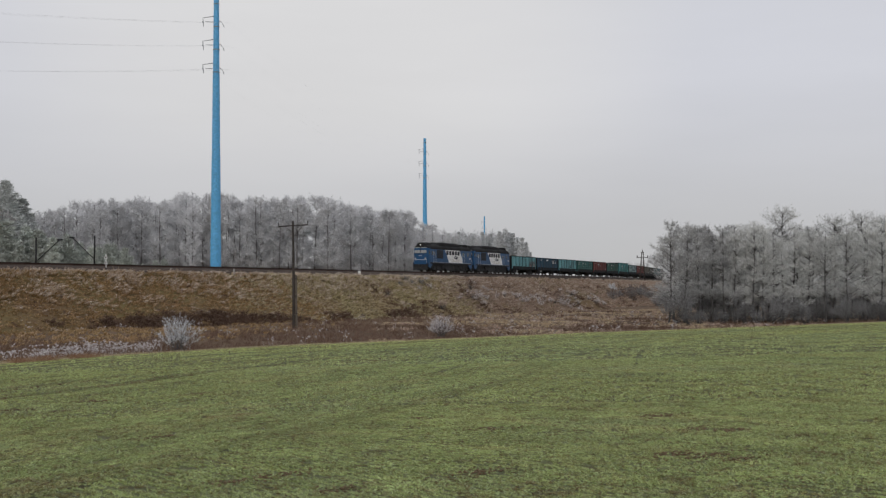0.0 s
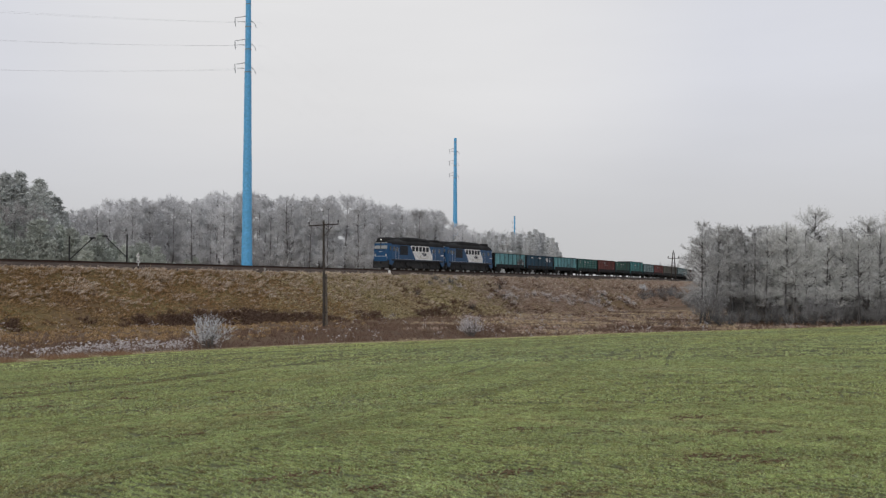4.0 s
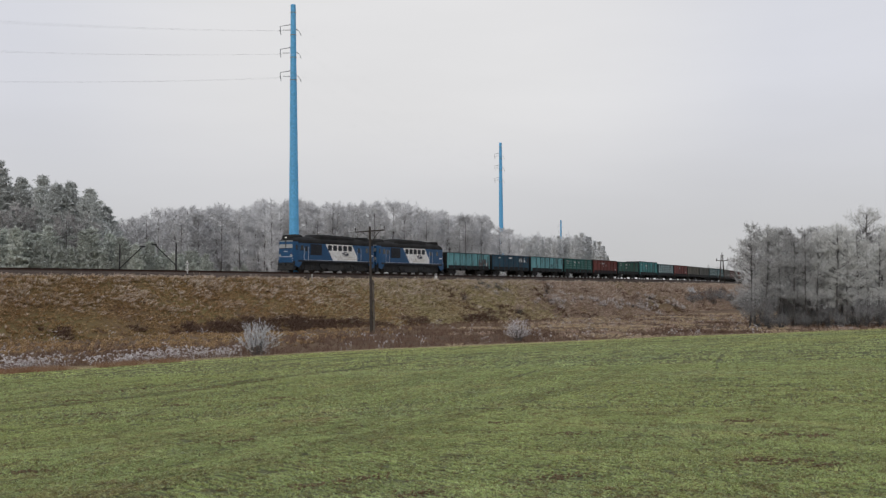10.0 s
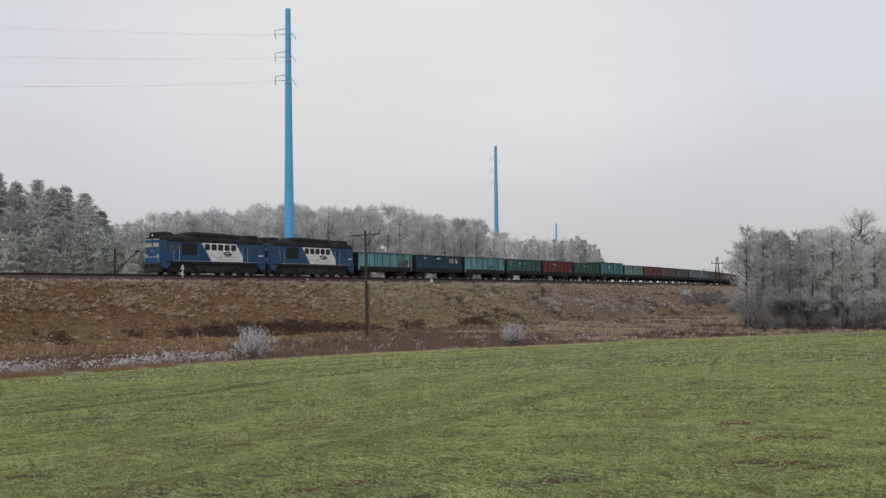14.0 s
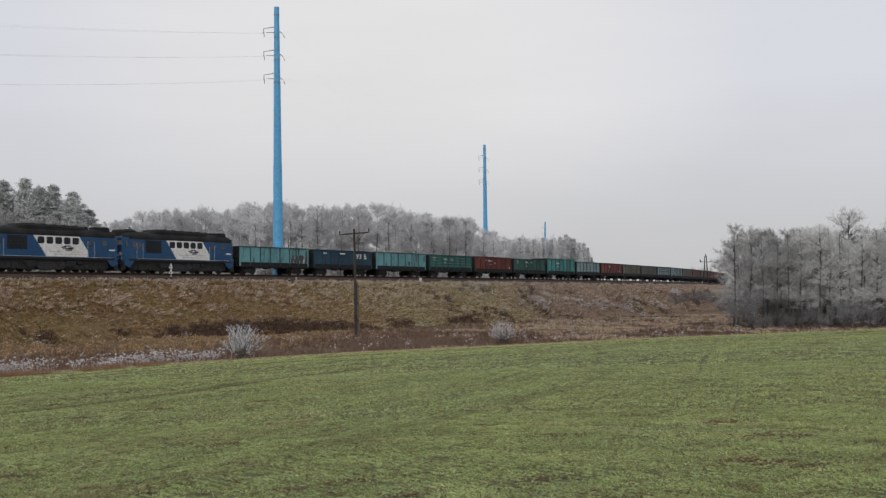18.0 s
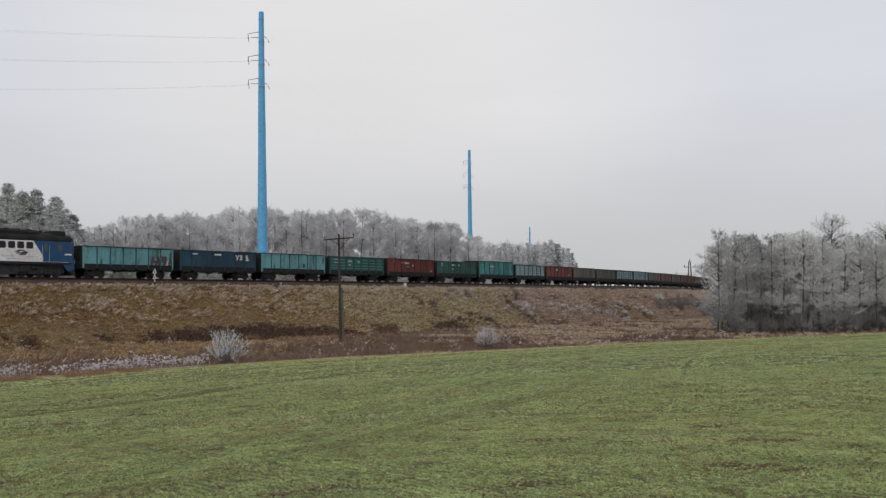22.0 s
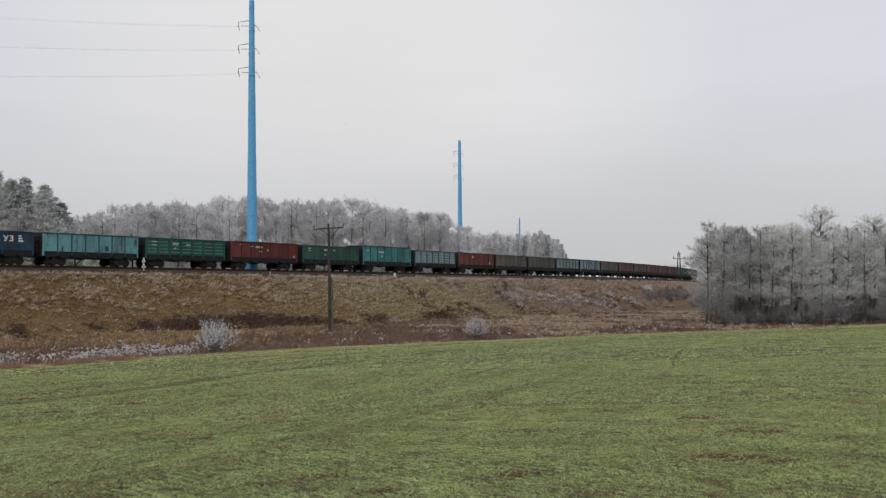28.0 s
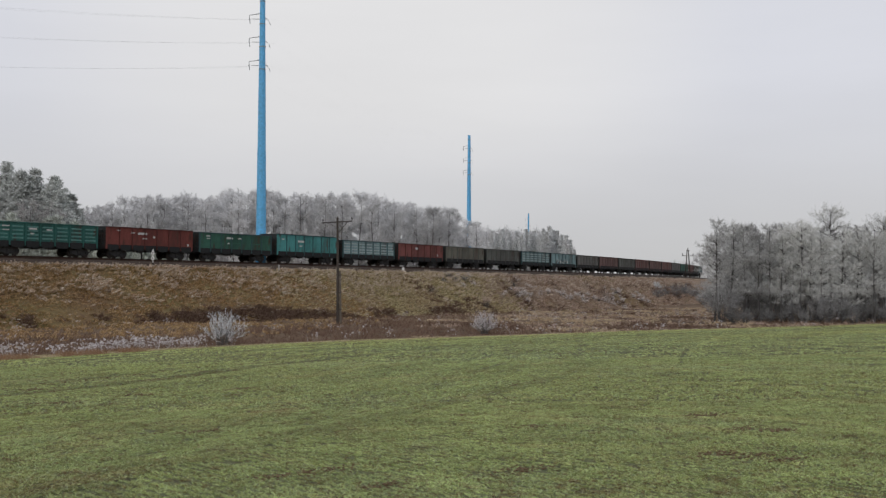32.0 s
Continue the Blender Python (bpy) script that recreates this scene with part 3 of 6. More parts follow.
def wheelset_shape(r):
    """Two flanged wheels on an axle, centred on the axle; four lightening holes' ribs on each disc."""
    s = Shape()
    s.tube([(0, -1.05, 0), (0, 1.05, 0)], 0.085, 10)
    for k in (-1, 1):
        y = 0.80 * k
        s.tube([(0, y - 0.075 * k, 0), (0, y - 0.045 * k, 0), (0, y - 0.045 * k, 0), (0, y + 0.07 * k, 0)], [r + 0.028, r + 0.028, r, r - 0.006], 24)
        s.tube([(0, y + 0.07 * k, 0), (0, y + 0.11 * k, 0)], [0.19, 0.15], 12)
        for j in range(4):
            a = j * math.pi / 2
            c, d = math.cos(a), math.sin(a)
            s.tube([(c * 0.16, y + 0.075 * k, d * 0.16), (c * (r - 0.09), y + 0.075 * k, d * (r - 0.09))], 0.028, 5)
    return s


R_WAGON, R_LOCO = 0.475, 0.525
MESH_BOGIE = bogie_shape(1.85, R_WAGON).mesh("bogie", M_GRIME)
MESH_WHEELS = wheelset_shape(R_WAGON).mesh("wheelset", M_WHEEL)
MESH_COUPLER = Shape().box(0, 0.42, -0.11, 0.11, -0.11, 0.11, 0.03).box(0.36, 0.60, -0.20, 0.16, -0.16, 0.16, 0.04).mesh("coupler", M_GRIME)
rolling = []                                    # wheelsets and their radii, to be turned


def add_bogie(parent, x, mesh, axles, r, wheels):
    b = part("bogie", mesh, M_GRIME, parent, at=pose(x, 0, 0))
    for ax in axles:
        w = part("wheelset", wheels, M_WHEEL, b, at=pose(ax, 0, r))
        rolling.append((w, ax, r))
    return b


def paint(name, base, dull=0.60, rust=(0.10, 0.05, 0.035)):
    base = tuple(1.18 * c for c in base)
    return material(name, (base, tuple(c * dull for c in base)), 0.45, 6.0, 0.75, wear=tuple(0.55 * c + 0.45 * r for c, r in zip((base[0] * 0.35, base[1] * 0.35, base[2] * 0.35), rust)), wear_at=0.55, stretch=(1, 1, 3.5))


def bar(ob_parent, x, z, w, h, y, material, name="lettering", label=""):
    """A flat painted bar on a side at depth y."""
    return part(name, Shape().box(x - w / 2, x + w / 2, y, y + 0.006, z - h / 2, z + h / 2), material, ob_parent, label)


WAGON_L, WAGON_W = 12.74, 3.13
meshes = {}


def once(key, make):
    if key not in meshes:
        meshes[key] = make()
    return meshes[key]


def gondola(label, body, rib_colour, style, top=3.48, panels=7):
    """An open high-sided goods wagon on two bogies. style: plain, pressed or flat sides."""
    w = thing("gondola_wagon", label, "wagon", group="wagons of the goods train")
    hx, hy, z0 = WAGON_L / 2, WAGON_W / 2, 1.36
    rust = rib_colour

    def coloured(name, key, make, material, at=None, lab=""):
        me = once(key, lambda: make().mesh(name, material))
        ob = part(name, me, material, w, lab, at)
        ob.material_slots[0].link = "OBJECT"
        ob.material_slots[0].material = material
        return ob

    for k in (1, -1):
        coloured("side_wall", ("side", top), lambda: Shape().box(-hx, hx, hy - 0.13, hy - 0.07, z0, top - 0.10), body, pose(0, 0, 0, 0, 0, 0 if k > 0 else 180))
        for i in range(panels + 1):
            x = -hx + 0.06 + (WAGON_L - 0.12) * i / panels
            wide = 0.09 if i in (0, panels) else 0.055
            coloured("side_post", ("post", top, wide), lambda: Shape().prism([(-wide, z0 - 0.32), (wide, z0 - 0.32), (wide, top - 0.1), (-wide, top - 0.1)], -0.07, 0.055),
                     body if style == "plain" and i in (0, panels) else rust, pose(x * k, (hy - 0.06) * k, 0, 0, 0, 0 if k > 0 else 180))
        coloured("top_rail", ("rim", top), lambda: Shape().box(-hx - 0.02, hx + 0.02, hy - 0.15, hy + 0.02, top - 0.11, top, 0.02), rust, pose(0, 0, 0, 0, 0, 0 if k > 0 else 180))
        step = (WAGON_L - 0.12) / panels
        for i in range(panels):
            x = -hx + 0.06 + step * (i + 0.5)
            coloured("hatch_flap", "flap", lambda: Shape().prism([(-0.80, z0 + 0.10), (-0.70, z0 + 0.16), (0.70, z0 + 0.16), (0.80, z0 + 0.10), (0.80, z0 - 0.28), (0.62, z0 - 0.50), (-0.62, z0 - 0.50), (-0.80, z0 - 0.28)], -0.05, 0.03),
                     M_SOOT, pose(x * k, (hy - 0.04) * k, 0, 0, 0, 0 if k > 0 else 180))
            if style == "pressed":
                coloured("pressed_panel", ("press", top), lambda: [s.box(-0.66, 0.66, -0.02, 0.05, z, z + 0.16, 0.03) for s in [Shape()] for z in (1.72, 2.1, 2.5, 2.9)][-1],
                         C_PRESS_GREEN if body is C_GREEN else C_PRESS_PALE if body in (C_PALE, C_WTEAL) else body, pose(x * k, (hy - 0.07) * k, 0, 0, 0, 0 if k > 0 else 180))
            elif style == "flat" and i % 2:
                coloured("stiffener", "stiff", lambda: Shape().box(-0.7, 0.7, -0.02, 0.025, 2.2, 2.3), body, pose(x * k, (hy - 0.07) * k, 0, 0, 0, 0 if k > 0 else 180))
    for k in (1, -1):
        coloured("end_wall", ("end", top), lambda: [s for s in [Shape()] if s.box(hx - 0.08, hx - 0.01, -hy + 0.1, hy - 0.1, z0 - 0.1, top - 0.05)
                 and [s.box(hx - 0.02, hx + 0.10, -hy + 0.1, hy - 0.1, z, z + 0.14, 0.03) for z in (1.55, 2.05, 2.55, 3.05)]
                 and s.box(hx - 0.02, hx + 0.05, -hy + 0.02, hy - 0.02, top - 0.12, top - 0.01)][0], C_END, pose(0, 0, 0, 0, 0, 0 if k > 0 else 180))
        part("coupler", MESH_COUPLER, M_GRIME, w, at=pose((hx + 0.02) * k, 0, 1.06, 0, 0, 0 if k > 0 else 180))
        add_bogie(w, 4.325 * k, MESH_BOGIE, (0.925, -0.925), R_WAGON, MESH_WHEELS)
    part("underframe", once("frame", lambda: Shape().box(-hx, hx, -0.3, 0.3, 0.88, 1.26).box(-hx, hx, -hy + 0.2, hy - 0.2, 1.24, 1.36)
         .box(-hx, -hx + 0.25, -hy + 0.12, hy - 0.12, 0.98, 1.3).box(hx - 0.25, hx, -hy + 0.12, hy - 0.12, 0.98, 1.3)
         .box(-1.9, 1.9, -1.2, -1.05, 0.85, 1.2).mesh("underframe", M_GRIME)), M_GRIME, w)
    part("brake_cylinder", once("brake", lambda: Shape().tube([(0.6, 0.7, 0.88), (1.3, 0.7, 0.88)], 0.2, 12).tube([(-1.5, 0.75, 0.86), (-0.7, 0.75, 0.86)], 0.15, 10)
         .tube([(-3.0, 0.55, 0.75), (3.0, 0.55, 0.75)], 0.025, 5).mesh("brake_cylinder", M_GRIME)), M_GRIME, w)
    part("ladder", once("ladder", lambda: [s for s in [Shape()] if s.tube([(hx + 0.16, 0.9, 1.0), (hx + 0.16, 0.9, 3.3)], 0.02, 5) and s.tube([(hx + 0.16, 1.3, 1.0), (hx + 0.16, 1.3, 3.3)], 0.02, 5)
         and [s.tube([(hx + 0.16, 0.9, 1.1 + 0.35 * i), (hx + 0.16, 1.3, 1.1 + 0.35 * i)], 0.015, 5) for i in range(7)]][0].mesh("ladder", M_GRIME)), M_GRIME, w)
    load = once("load", lambda: grid_mesh("load", np.linspace(-hx + 0.1, hx - 0.1, 24), np.linspace(-hy + 0.15, hy - 0.15, 8),
                lambda x, y: 2.75 - 0.12 * y * y + 0.1 * np.sin(x * 1.6) * np.cos(y * 2.0), M_BALLAST))
    part("load", load, M_BALLAST, w, "heap of dark bulk freight inside")
    return w


def lettered(w, bars, colour, hy=WAGON_W / 2 - 0.065):
    for x, z, ww, hh in bars:
        bar(w, x, z, ww, hh, hy, colour)
    return w


C_LTEAL = paint("faded_teal_paint", (0.140, 0.335, 0.355), 0.72)
C_BLUE = paint("dark_blue_paint", (0.024, 0.068, 0.104))
C_GREEN = paint("dark_green_paint", (0.027, 0.112, 0.097))
# end walls' shade between wagons, painted as one dark coat
C_END = paint("shaded_end_paint", (0.035, 0.042, 0.042))
# pressed side panels, paler than the walls they sit on
C_PRESS_PALE = paint("pale_pressing_paint", (0.34, 0.42, 0.42))
C_PRESS_GREEN = paint("paler_green_pressing_paint", (0.085, 0.200, 0.180))
C_RED = paint("oxide_red_paint", (0.152, 0.042, 0.034))
C_REDPOST = paint("dark_red_post_paint", (0.085, 0.026, 0.022))
C_DGREEN = paint("deep_green_paint", (0.032, 0.105, 0.075))
C_TEAL = paint("teal_paint", (0.065, 0.250, 0.245))
C_PALE = paint("pale_teal_paint", (0.190, 0.290, 0.300))
C_LRED = paint("faded_red_paint", (0.180, 0.060, 0.052))
C_OLIVE = paint("olive_brown_paint", (0.130, 0.126, 0.100))
C_DOLIVE = paint("dark_olive_paint", (0.098, 0.103, 0.092))
C_GREY = paint("grey_brown_paint", (0.125, 0.122, 0.115))
# weathered red, greyed further to paint distance haze on the rear wagons
C_DRED = paint("hazed_red_paint", (0.132, 0.076, 0.068))
C_WTEAL = paint("weathered_teal_paint", (0.115, 0.185, 0.185))
C_RIB = paint("dark_post_paint", (0.040, 0.085, 0.090))
M_MARK = material("pale_lettering", ((0.40, 0.42, 0.41), (0.52, 0.53, 0.51)), 2.0, 14.0, 0.7)
M_SPRAY = material("spray_paint", ((0.040, 0.040, 0.045), (0.095, 0.078, 0.078)), 1.5, 6.0, 0.6)

# colour, posts, style, height, words, by order from the locomotives
CONSIST = [
    (C_LTEAL, C_RIB, "plain", 3.48, "faded teal open goods wagon with dark spray-painted scrawl"),
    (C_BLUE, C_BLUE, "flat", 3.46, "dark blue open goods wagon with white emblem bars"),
    (C_LTEAL, C_RIB, "plain", 3.48, "faded teal open goods wagon with thin dark posts"),
    (C_GREEN, C_GREEN, "pressed", 3.46, "dark green open goods wagon with pressed side panels"),
    (C_RED, C_REDPOST, "plain", 3.50, "oxide red open goods wagon with dark posts"),
    (C_DGREEN, C_RIB, "flat", 3.44, "deep green open goods wagon with pale lettering"),
    (C_TEAL, C_RIB, "plain", 3.78, "tall teal open goods wagon"),
    (C_PALE, C_RIB, "pressed", 3.48, "pale teal open goods wagon with pressed panels"),
    (C_LRED, C_REDPOST, "plain", 3.50, "faded red open goods wagon"),
    (C_OLIVE, C_DOLIVE, "plain", 3.48, "olive brown open goods wagon"),
    (C_DOLIVE, C_DOLIVE, "flat", 3.46, "dark olive open goods wagon"),
    (C_WTEAL, C_RIB, "pressed", 3.48, "weathered teal open goods wagon with paler pressed panels"),
    (C_PALE, C_RIB, "plain", 3.48, "pale weathered open goods wagon with spray paint"),
    (C_GREY, C_DOLIVE, "flat", 3.46, "grey brown open goods wagon"),
    (C_DRED, C_DRED, "plain", 3.48, "weathered red open goods wagon with posts, greyed for haze"),
    (C_DOLIVE, C_DOLIVE, "flat", 3.46, "dark olive open goods wagon"),
    (C_DRED, C_RED, "plain", 3.48, "dull red open goods wagon, greyed for haze"),
    (C_DRED, C_DRED, "flat", 3.48, "weathered red open goods wagon with smooth sides, greyed for haze"),
    (C_DRED, C_RED, "plain", 3.48, "dull red open goods wagon, greyed for haze"),
    (C_GREY, C_DOLIVE, "plain", 3.48, "grey brown open goods wagon"),
    (C_DGREEN, C_DGREEN, "pressed", 3.46, "dark green open goods wagon with pressed side panels"),
    (C_DRED, C_DRED, "flat", 3.48, "weathered red open goods wagon with smooth sides, greyed for haze"),
    (C_DOLIVE, C_DOLIVE, "plain", 3.48, "dark olive open goods wagon"),
    (C_WTEAL, C_RIB, "plain", 3.48, "weathered teal open goods wagon with thin dark posts"),
]
wagons = [gondola(words, body, posts, style, top) for body, posts, style, top, words in CONSIST]
lettered(wagons[1], [(-4.75, 2.98, 0.42, 0.17), (-4.80, 2.72, 0.56, 0.17), (-4.85, 2.46, 0.72, 0.17), (0.3, 3.0, 1.3, 0.18), (4.0, 3.0, 0.8, 0.14)], M_WHITE)
for poly in ([(-2.72, 3.07), (-2.92, 3.07), (-3.20, 2.62), (-3.06, 2.50)], [(-3.30, 3.07), (-3.46, 3.07), (-3.12, 2.30), (-2.86, 2.30), (-2.90, 2.44), (-3.02, 2.44)],
             [(-3.56, 3.07), (-4.02, 3.07), (-4.12, 2.94), (-4.02, 2.74), (-4.14, 2.56), (-4.08, 2.36), (-3.98, 2.30), (-3.56, 2.30), (-3.56, 2.44), (-3.90, 2.46), (-3.92, 2.62), (-3.70, 2.68), (-3.70, 2.78), (-3.90, 2.84), (-3.90, 2.93), (-3.56, 2.94)]):
    part("emblem", Shape().prism([(-3.45 + 0.86 * (x + 3.45), 2.72 + 0.78 * (z - 2.70)) for x, z in poly], WAGON_W / 2 - 0.065, WAGON_W / 2 - 0.058), M_WHITE, wagons[1], "white painted emblem")
lettered(wagons[3], [(5.0, 3.0, 0.9, 0.12), (5.0, 2.6, 0.8, 0.1), (1.8, 2.8, 0.9, 0.18), (1.9, 2.3, 0.4, 0.14), (-0.2, 2.75, 0.7, 0.12)], M_MARK, WAGON_W / 2 - 0.01)
lettered(wagons[4], [(1.2, 2.85, 1.3, 0.24), (2.6, 2.9, 0.5, 0.12), (0.9, 2.3, 0.6, 0.12), (-0.5, 2.5, 0.3, 0.2), (-5.7, 1.75, 0.25, 0.25), (4.6, 3.1, 0.5, 0.1)], M_MARK)
lettered(wagons[5], [(1.2, 2.85, 1.1, 0.24), (4.8, 3.0, 0.8, 0.14), (4.8, 2.7, 0.7, 0.1), (1.4, 2.2, 0.3, 0.2), (-0.6, 2.85, 0.6, 0.14)], M_MARK)
lettered(wagons[6], [(1.6, 2.9, 1.3, 0.26), (1.6, 2.3, 0.5, 0.16), (5.2, 3.1, 0.5, 0.16)], M_MARK)
lettered(wagons[8], [(1.2, 2.8, 0.9, 0.3), (-4.9, 1.9, 0.3, 0.3)], M_MARK)
lettered(wagons[2], [(-2.0, 1.95, 0.5, 0.55)], C_RIB)
for i in range(16):
    x, z, r = -3.2 - 0.2 * i, 1.80 + 0.34 * math.sin(i * 1.9) + (0.25 if 3 < i < 12 else 0), 0.22 + 0.09 * math.sin(i * 2.7)
    poly = [(x + r * math.cos(j * math.pi / 4) * (1.0 if j % 2 else 0.7), z + 1.7 * r * math.sin(j * math.pi / 4)) for j in range(8)]
    part("scrawl", Shape().prism(poly, WAGON_W / 2 - 0.068, WAGON_W / 2 - 0.060 + i * 0.0008), M_MARK if i % 5 == 2 else M_SPRAY, wagons[0], "dark and pale spray-painted scrawl")
for i in range(10):
    x = 3.5 - 0.6 * i
    bar(wagons[12], x, 1.9 + 0.25 * math.sin(i * 2.1), 0.42, 0.5, WAGON_W / 2 - 0.068, M_MARK if i % 2 else M_SPRAY, "scrawl", "pale and dark spray-painted scrawl")


def locomotive(lit):
    """A six-axle diesel locomotive with a cab at each end; x forwards, +y the side towards the field."""
    w = thing("diesel_locomotive", "blue diesel locomotive with white panel and sooty black roof", "locomotive", group="locomotives of the goods train")
    hy = 1.475
    # the body: a cross-section with a turned-in waist, drawn along, and narrowed at the two rounded ends
    def ring(x, k, low):
        side = [(hy * k, low), (hy * k, 1.5), (hy * k, 3.70), (hy * k - 0.04, 3.92)]
        return [(x, y, z) for y, z in side] + [(x, -y, z) for y, z in reversed(side)]
    s = Shape()
    s.loft([ring(-8.40, 0.86, 1.25), ring(-8.25, 0.94, 1.25), ring(-7.9, 1.0, 1.35), ring(7.7, 1.0, 1.35), ring(8.15, 0.94, 1.25), ring(8.45, 0.80, 1.25)])
    part("body", s, M_BLUE, w)
    roof = Shape()
    def cap(x, k, up):
        return [(x, hy * k * math.cos(a) if 0 < i < 8 else hy * k * (1 if i == 0 else -1), 3.92 + up * math.sin(a)) for i, a in enumerate(np.linspace(0, math.pi, 9))]
    roof.loft([cap(-8.38, 0.80, 0.42), cap(-8.0, 0.95, 0.66), cap(-7.0, 0.985, 0.78), cap(7.0, 0.985, 0.78), cap(8.0, 0.95, 0.66), cap(8.42, 0.74, 0.42)])
    part("roof", roof, M_ROOF, w, smooth=False)
    hump = Shape()
    def brow(x, half, z):
        return [(x, -half, 4.35), (x, -half, z - 0.22), (x, -half + 0.25, z), (x, half - 0.25, z), (x, half, z - 0.22), (x, half, 4.35)]
    hump.loft([brow(-4.35, 1.0, 4.72), brow(-4.25, 1.05, 4.88), brow(-1.0, 1.12, 4.95), brow(2.9, 1.14, 5.02), brow(3.75, 1.05, 4.93), brow(4.0, 0.95, 4.70)])
    part("roof_hump", hump, M_ROOF, w)
    for x in (-3.2, -1.9, -0.6, 0.7, 2.0):
        part("roof_seam", Shape().box(x - 0.04, x + 0.04, -1.0, 1.0, 4.90, 5.02 + 0.012 * x), M_GRIME, w)
    part("fan_shroud", Shape().tube([(-6.9, 0, 4.5), (-6.9, 0, 4.84), (-6.9, 0, 4.93), (-6.9, 0, 4.93)], [1.12, 1.10, 0.98, 0.86], 20), M_ROOF, w)
    part("exhaust_pipe", Shape().tube([(-5.0, 0.25, 4.55), (-5.0, 0.25, 4.92)], [0.24, 0.20], 10), M_GRIME, w)
    part("cab_visor", Shape().loft([brow(8.42, 0.62, 4.62), brow(8.30, 0.80, 4.80), brow(7.2, 0.86, 4.90), brow(6.1, 0.80, 4.84), brow(5.9, 0.72, 4.65)]), M_ROOF, w)
    for y in (hy - 0.06, -hy - 0.015):
        part("cornice", Shape().box(-7.9, 7.7, y, y + 0.075, 3.76, 3.95), M_ROOF, w)
    part("horn", Shape().tube([(6.1, 0.4, 4.78), (6.5, 0.4, 4.82)], [0.05, 0.12], 8).tube([(6.1, 0.7, 4.70), (6.5, 0.7, 4.74)], [0.04, 0.1], 8), M_ROOF, w)
    part("headlight", Shape().tube([(8.36, 0, 4.46), (8.45, 0, 4.46)], [0.12, 0.10], 14), M_LIT if lit else M_GLASS, w, "lit round headlight" if lit else "unlit round headlight")
    # windscreens, their frames and the cab fittings at both ends
    for k in (1, -1):
        turn = pose(0, 0, 0, 0, 0, 0 if k > 0 else 180)
        for y in (0.60, -0.60):
            pane = Shape().add([(8.46, y - 0.54, 3.10), (8.46, y + 0.54, 3.10), (8.44, y + 0.50, 4.06), (8.44, y - 0.50, 4.06),
                                (8.40, y - 0.54, 3.10), (8.40, y + 0.54, 3.10), (8.38, y + 0.50, 4.06), (8.38, y - 0.50, 4.06)],
                               [(0, 1, 2, 3), (5, 4, 7, 6), (0, 4, 5, 1), (3, 2, 6, 7), (0, 3, 7, 4), (1, 5, 6, 2)])
            part("windscreen", pane, M_SCREEN, w, "windscreen glass with the sky's reflection as pale colour", at=turn)
        part("window_trim", Shape().box(8.40, 8.48, -1.16, 1.16, 3.03, 3.09).box(8.40, 8.48, -0.055, 0.055, 3.10, 4.06).box(8.34, 8.50, -1.12, 1.12, 4.07, 4.16), M_BLACK, w, at=turn)
        for y in (1.33, -1.33):
            quarter = Shape().box(7.75, 8.12, min(y, y * 1.09), max(y, y * 1.09), 2.85, 3.5)
            part("cab_window", quarter, M_GLASS, w, at=turn)
        part("waist_band", Shape().box(8.43, 8.47, -1.08, 1.08, 1.94, 2.02), M_SILVER, w, "pale band across the nose", at=turn)
        for y in (0.95, -0.95):
            part("marker_lamp", Shape().tube([(8.40, y, 2.16), (8.56, y, 2.16)], [0.17, 0.13], 12), M_LAMP, w, "round white marker lamp", at=turn)
            part("red_lamp", Shape().tube([(8.40, y, 2.44), (8.48, y, 2.44)], 0.06, 8), C_RED, w, at=turn)
            part("buffer_step", Shape().box(8.30, 8.75, y - 0.25, y + 0.25, 0.95, 1.05), M_GRIME, w, at=turn)
        part("nose_emblem", Shape().prism([(8.44, 2.62), (8.47, 2.62), (8.47, 2.71), (8.44, 2.71)], -0.28, 0.28), M_SILVER, w, "pale emblem plate on the nose", at=turn)
        part("buffer_beam", Shape().box(8.05, 8.42, -1.42, 1.42, 0.95, 1.42, 0.05), M_GRIME, w, at=turn)
        part("snow_plough", Shape().prism([(7.9, 0.95), (8.45, 0.95), (8.62, 0.30), (8.5, 0.22), (8.0, 0.4)], -1.3, 1.3), M_GRIME, w, at=turn)
        part("coupler", MESH_COUPLER, M_GRIME, w, at=turn @ pose(8.30, 0, 1.06))
        for y in (1.2, -1.2):
            part("handrail", Shape().tube([(8.46, y, 1.45), (8.56, y, 1.5), (8.56, y, 2.0), (8.44, y, 2.1)], 0.02, 6), M_SILVER, w, at=turn)
        # the blue skirt at the cab's corner
        for y in (hy - 0.14, 0.02 - hy):
            part("skirt", Shape().prism([(6.75, 1.62), (8.3, 1.62), (8.3, 0.85), (7.6, 0.62), (7.2, 0.98)], y, y + 0.145), M_BLUE, w, at=turn)
    for k in (1, -1):
        turn = pose(0, 0, 0, 0, 0, 0 if k > 0 else 180)
        flip = Matrix.Identity(4) if k > 0 else Matrix.Diagonal((1, -1, 1, 1))
        # large air grille with its louvres
        g = part("air_grille", Shape().box(3.05, 5.35, hy - 0.03, hy + 0.02, 2.25, 3.68), M_GRILLE, w, "black louvred air intake", at=flip)
        for i in range(9):
            part("louvre", once("louvre", lambda: Shape().box(3.1, 5.3, hy + 0.01, hy + 0.05, -0.03, 0.03).mesh("louvre", M_GRILLE)), M_GRILLE, g, at=pose(0, 0, 2.34 + 0.157 * i))
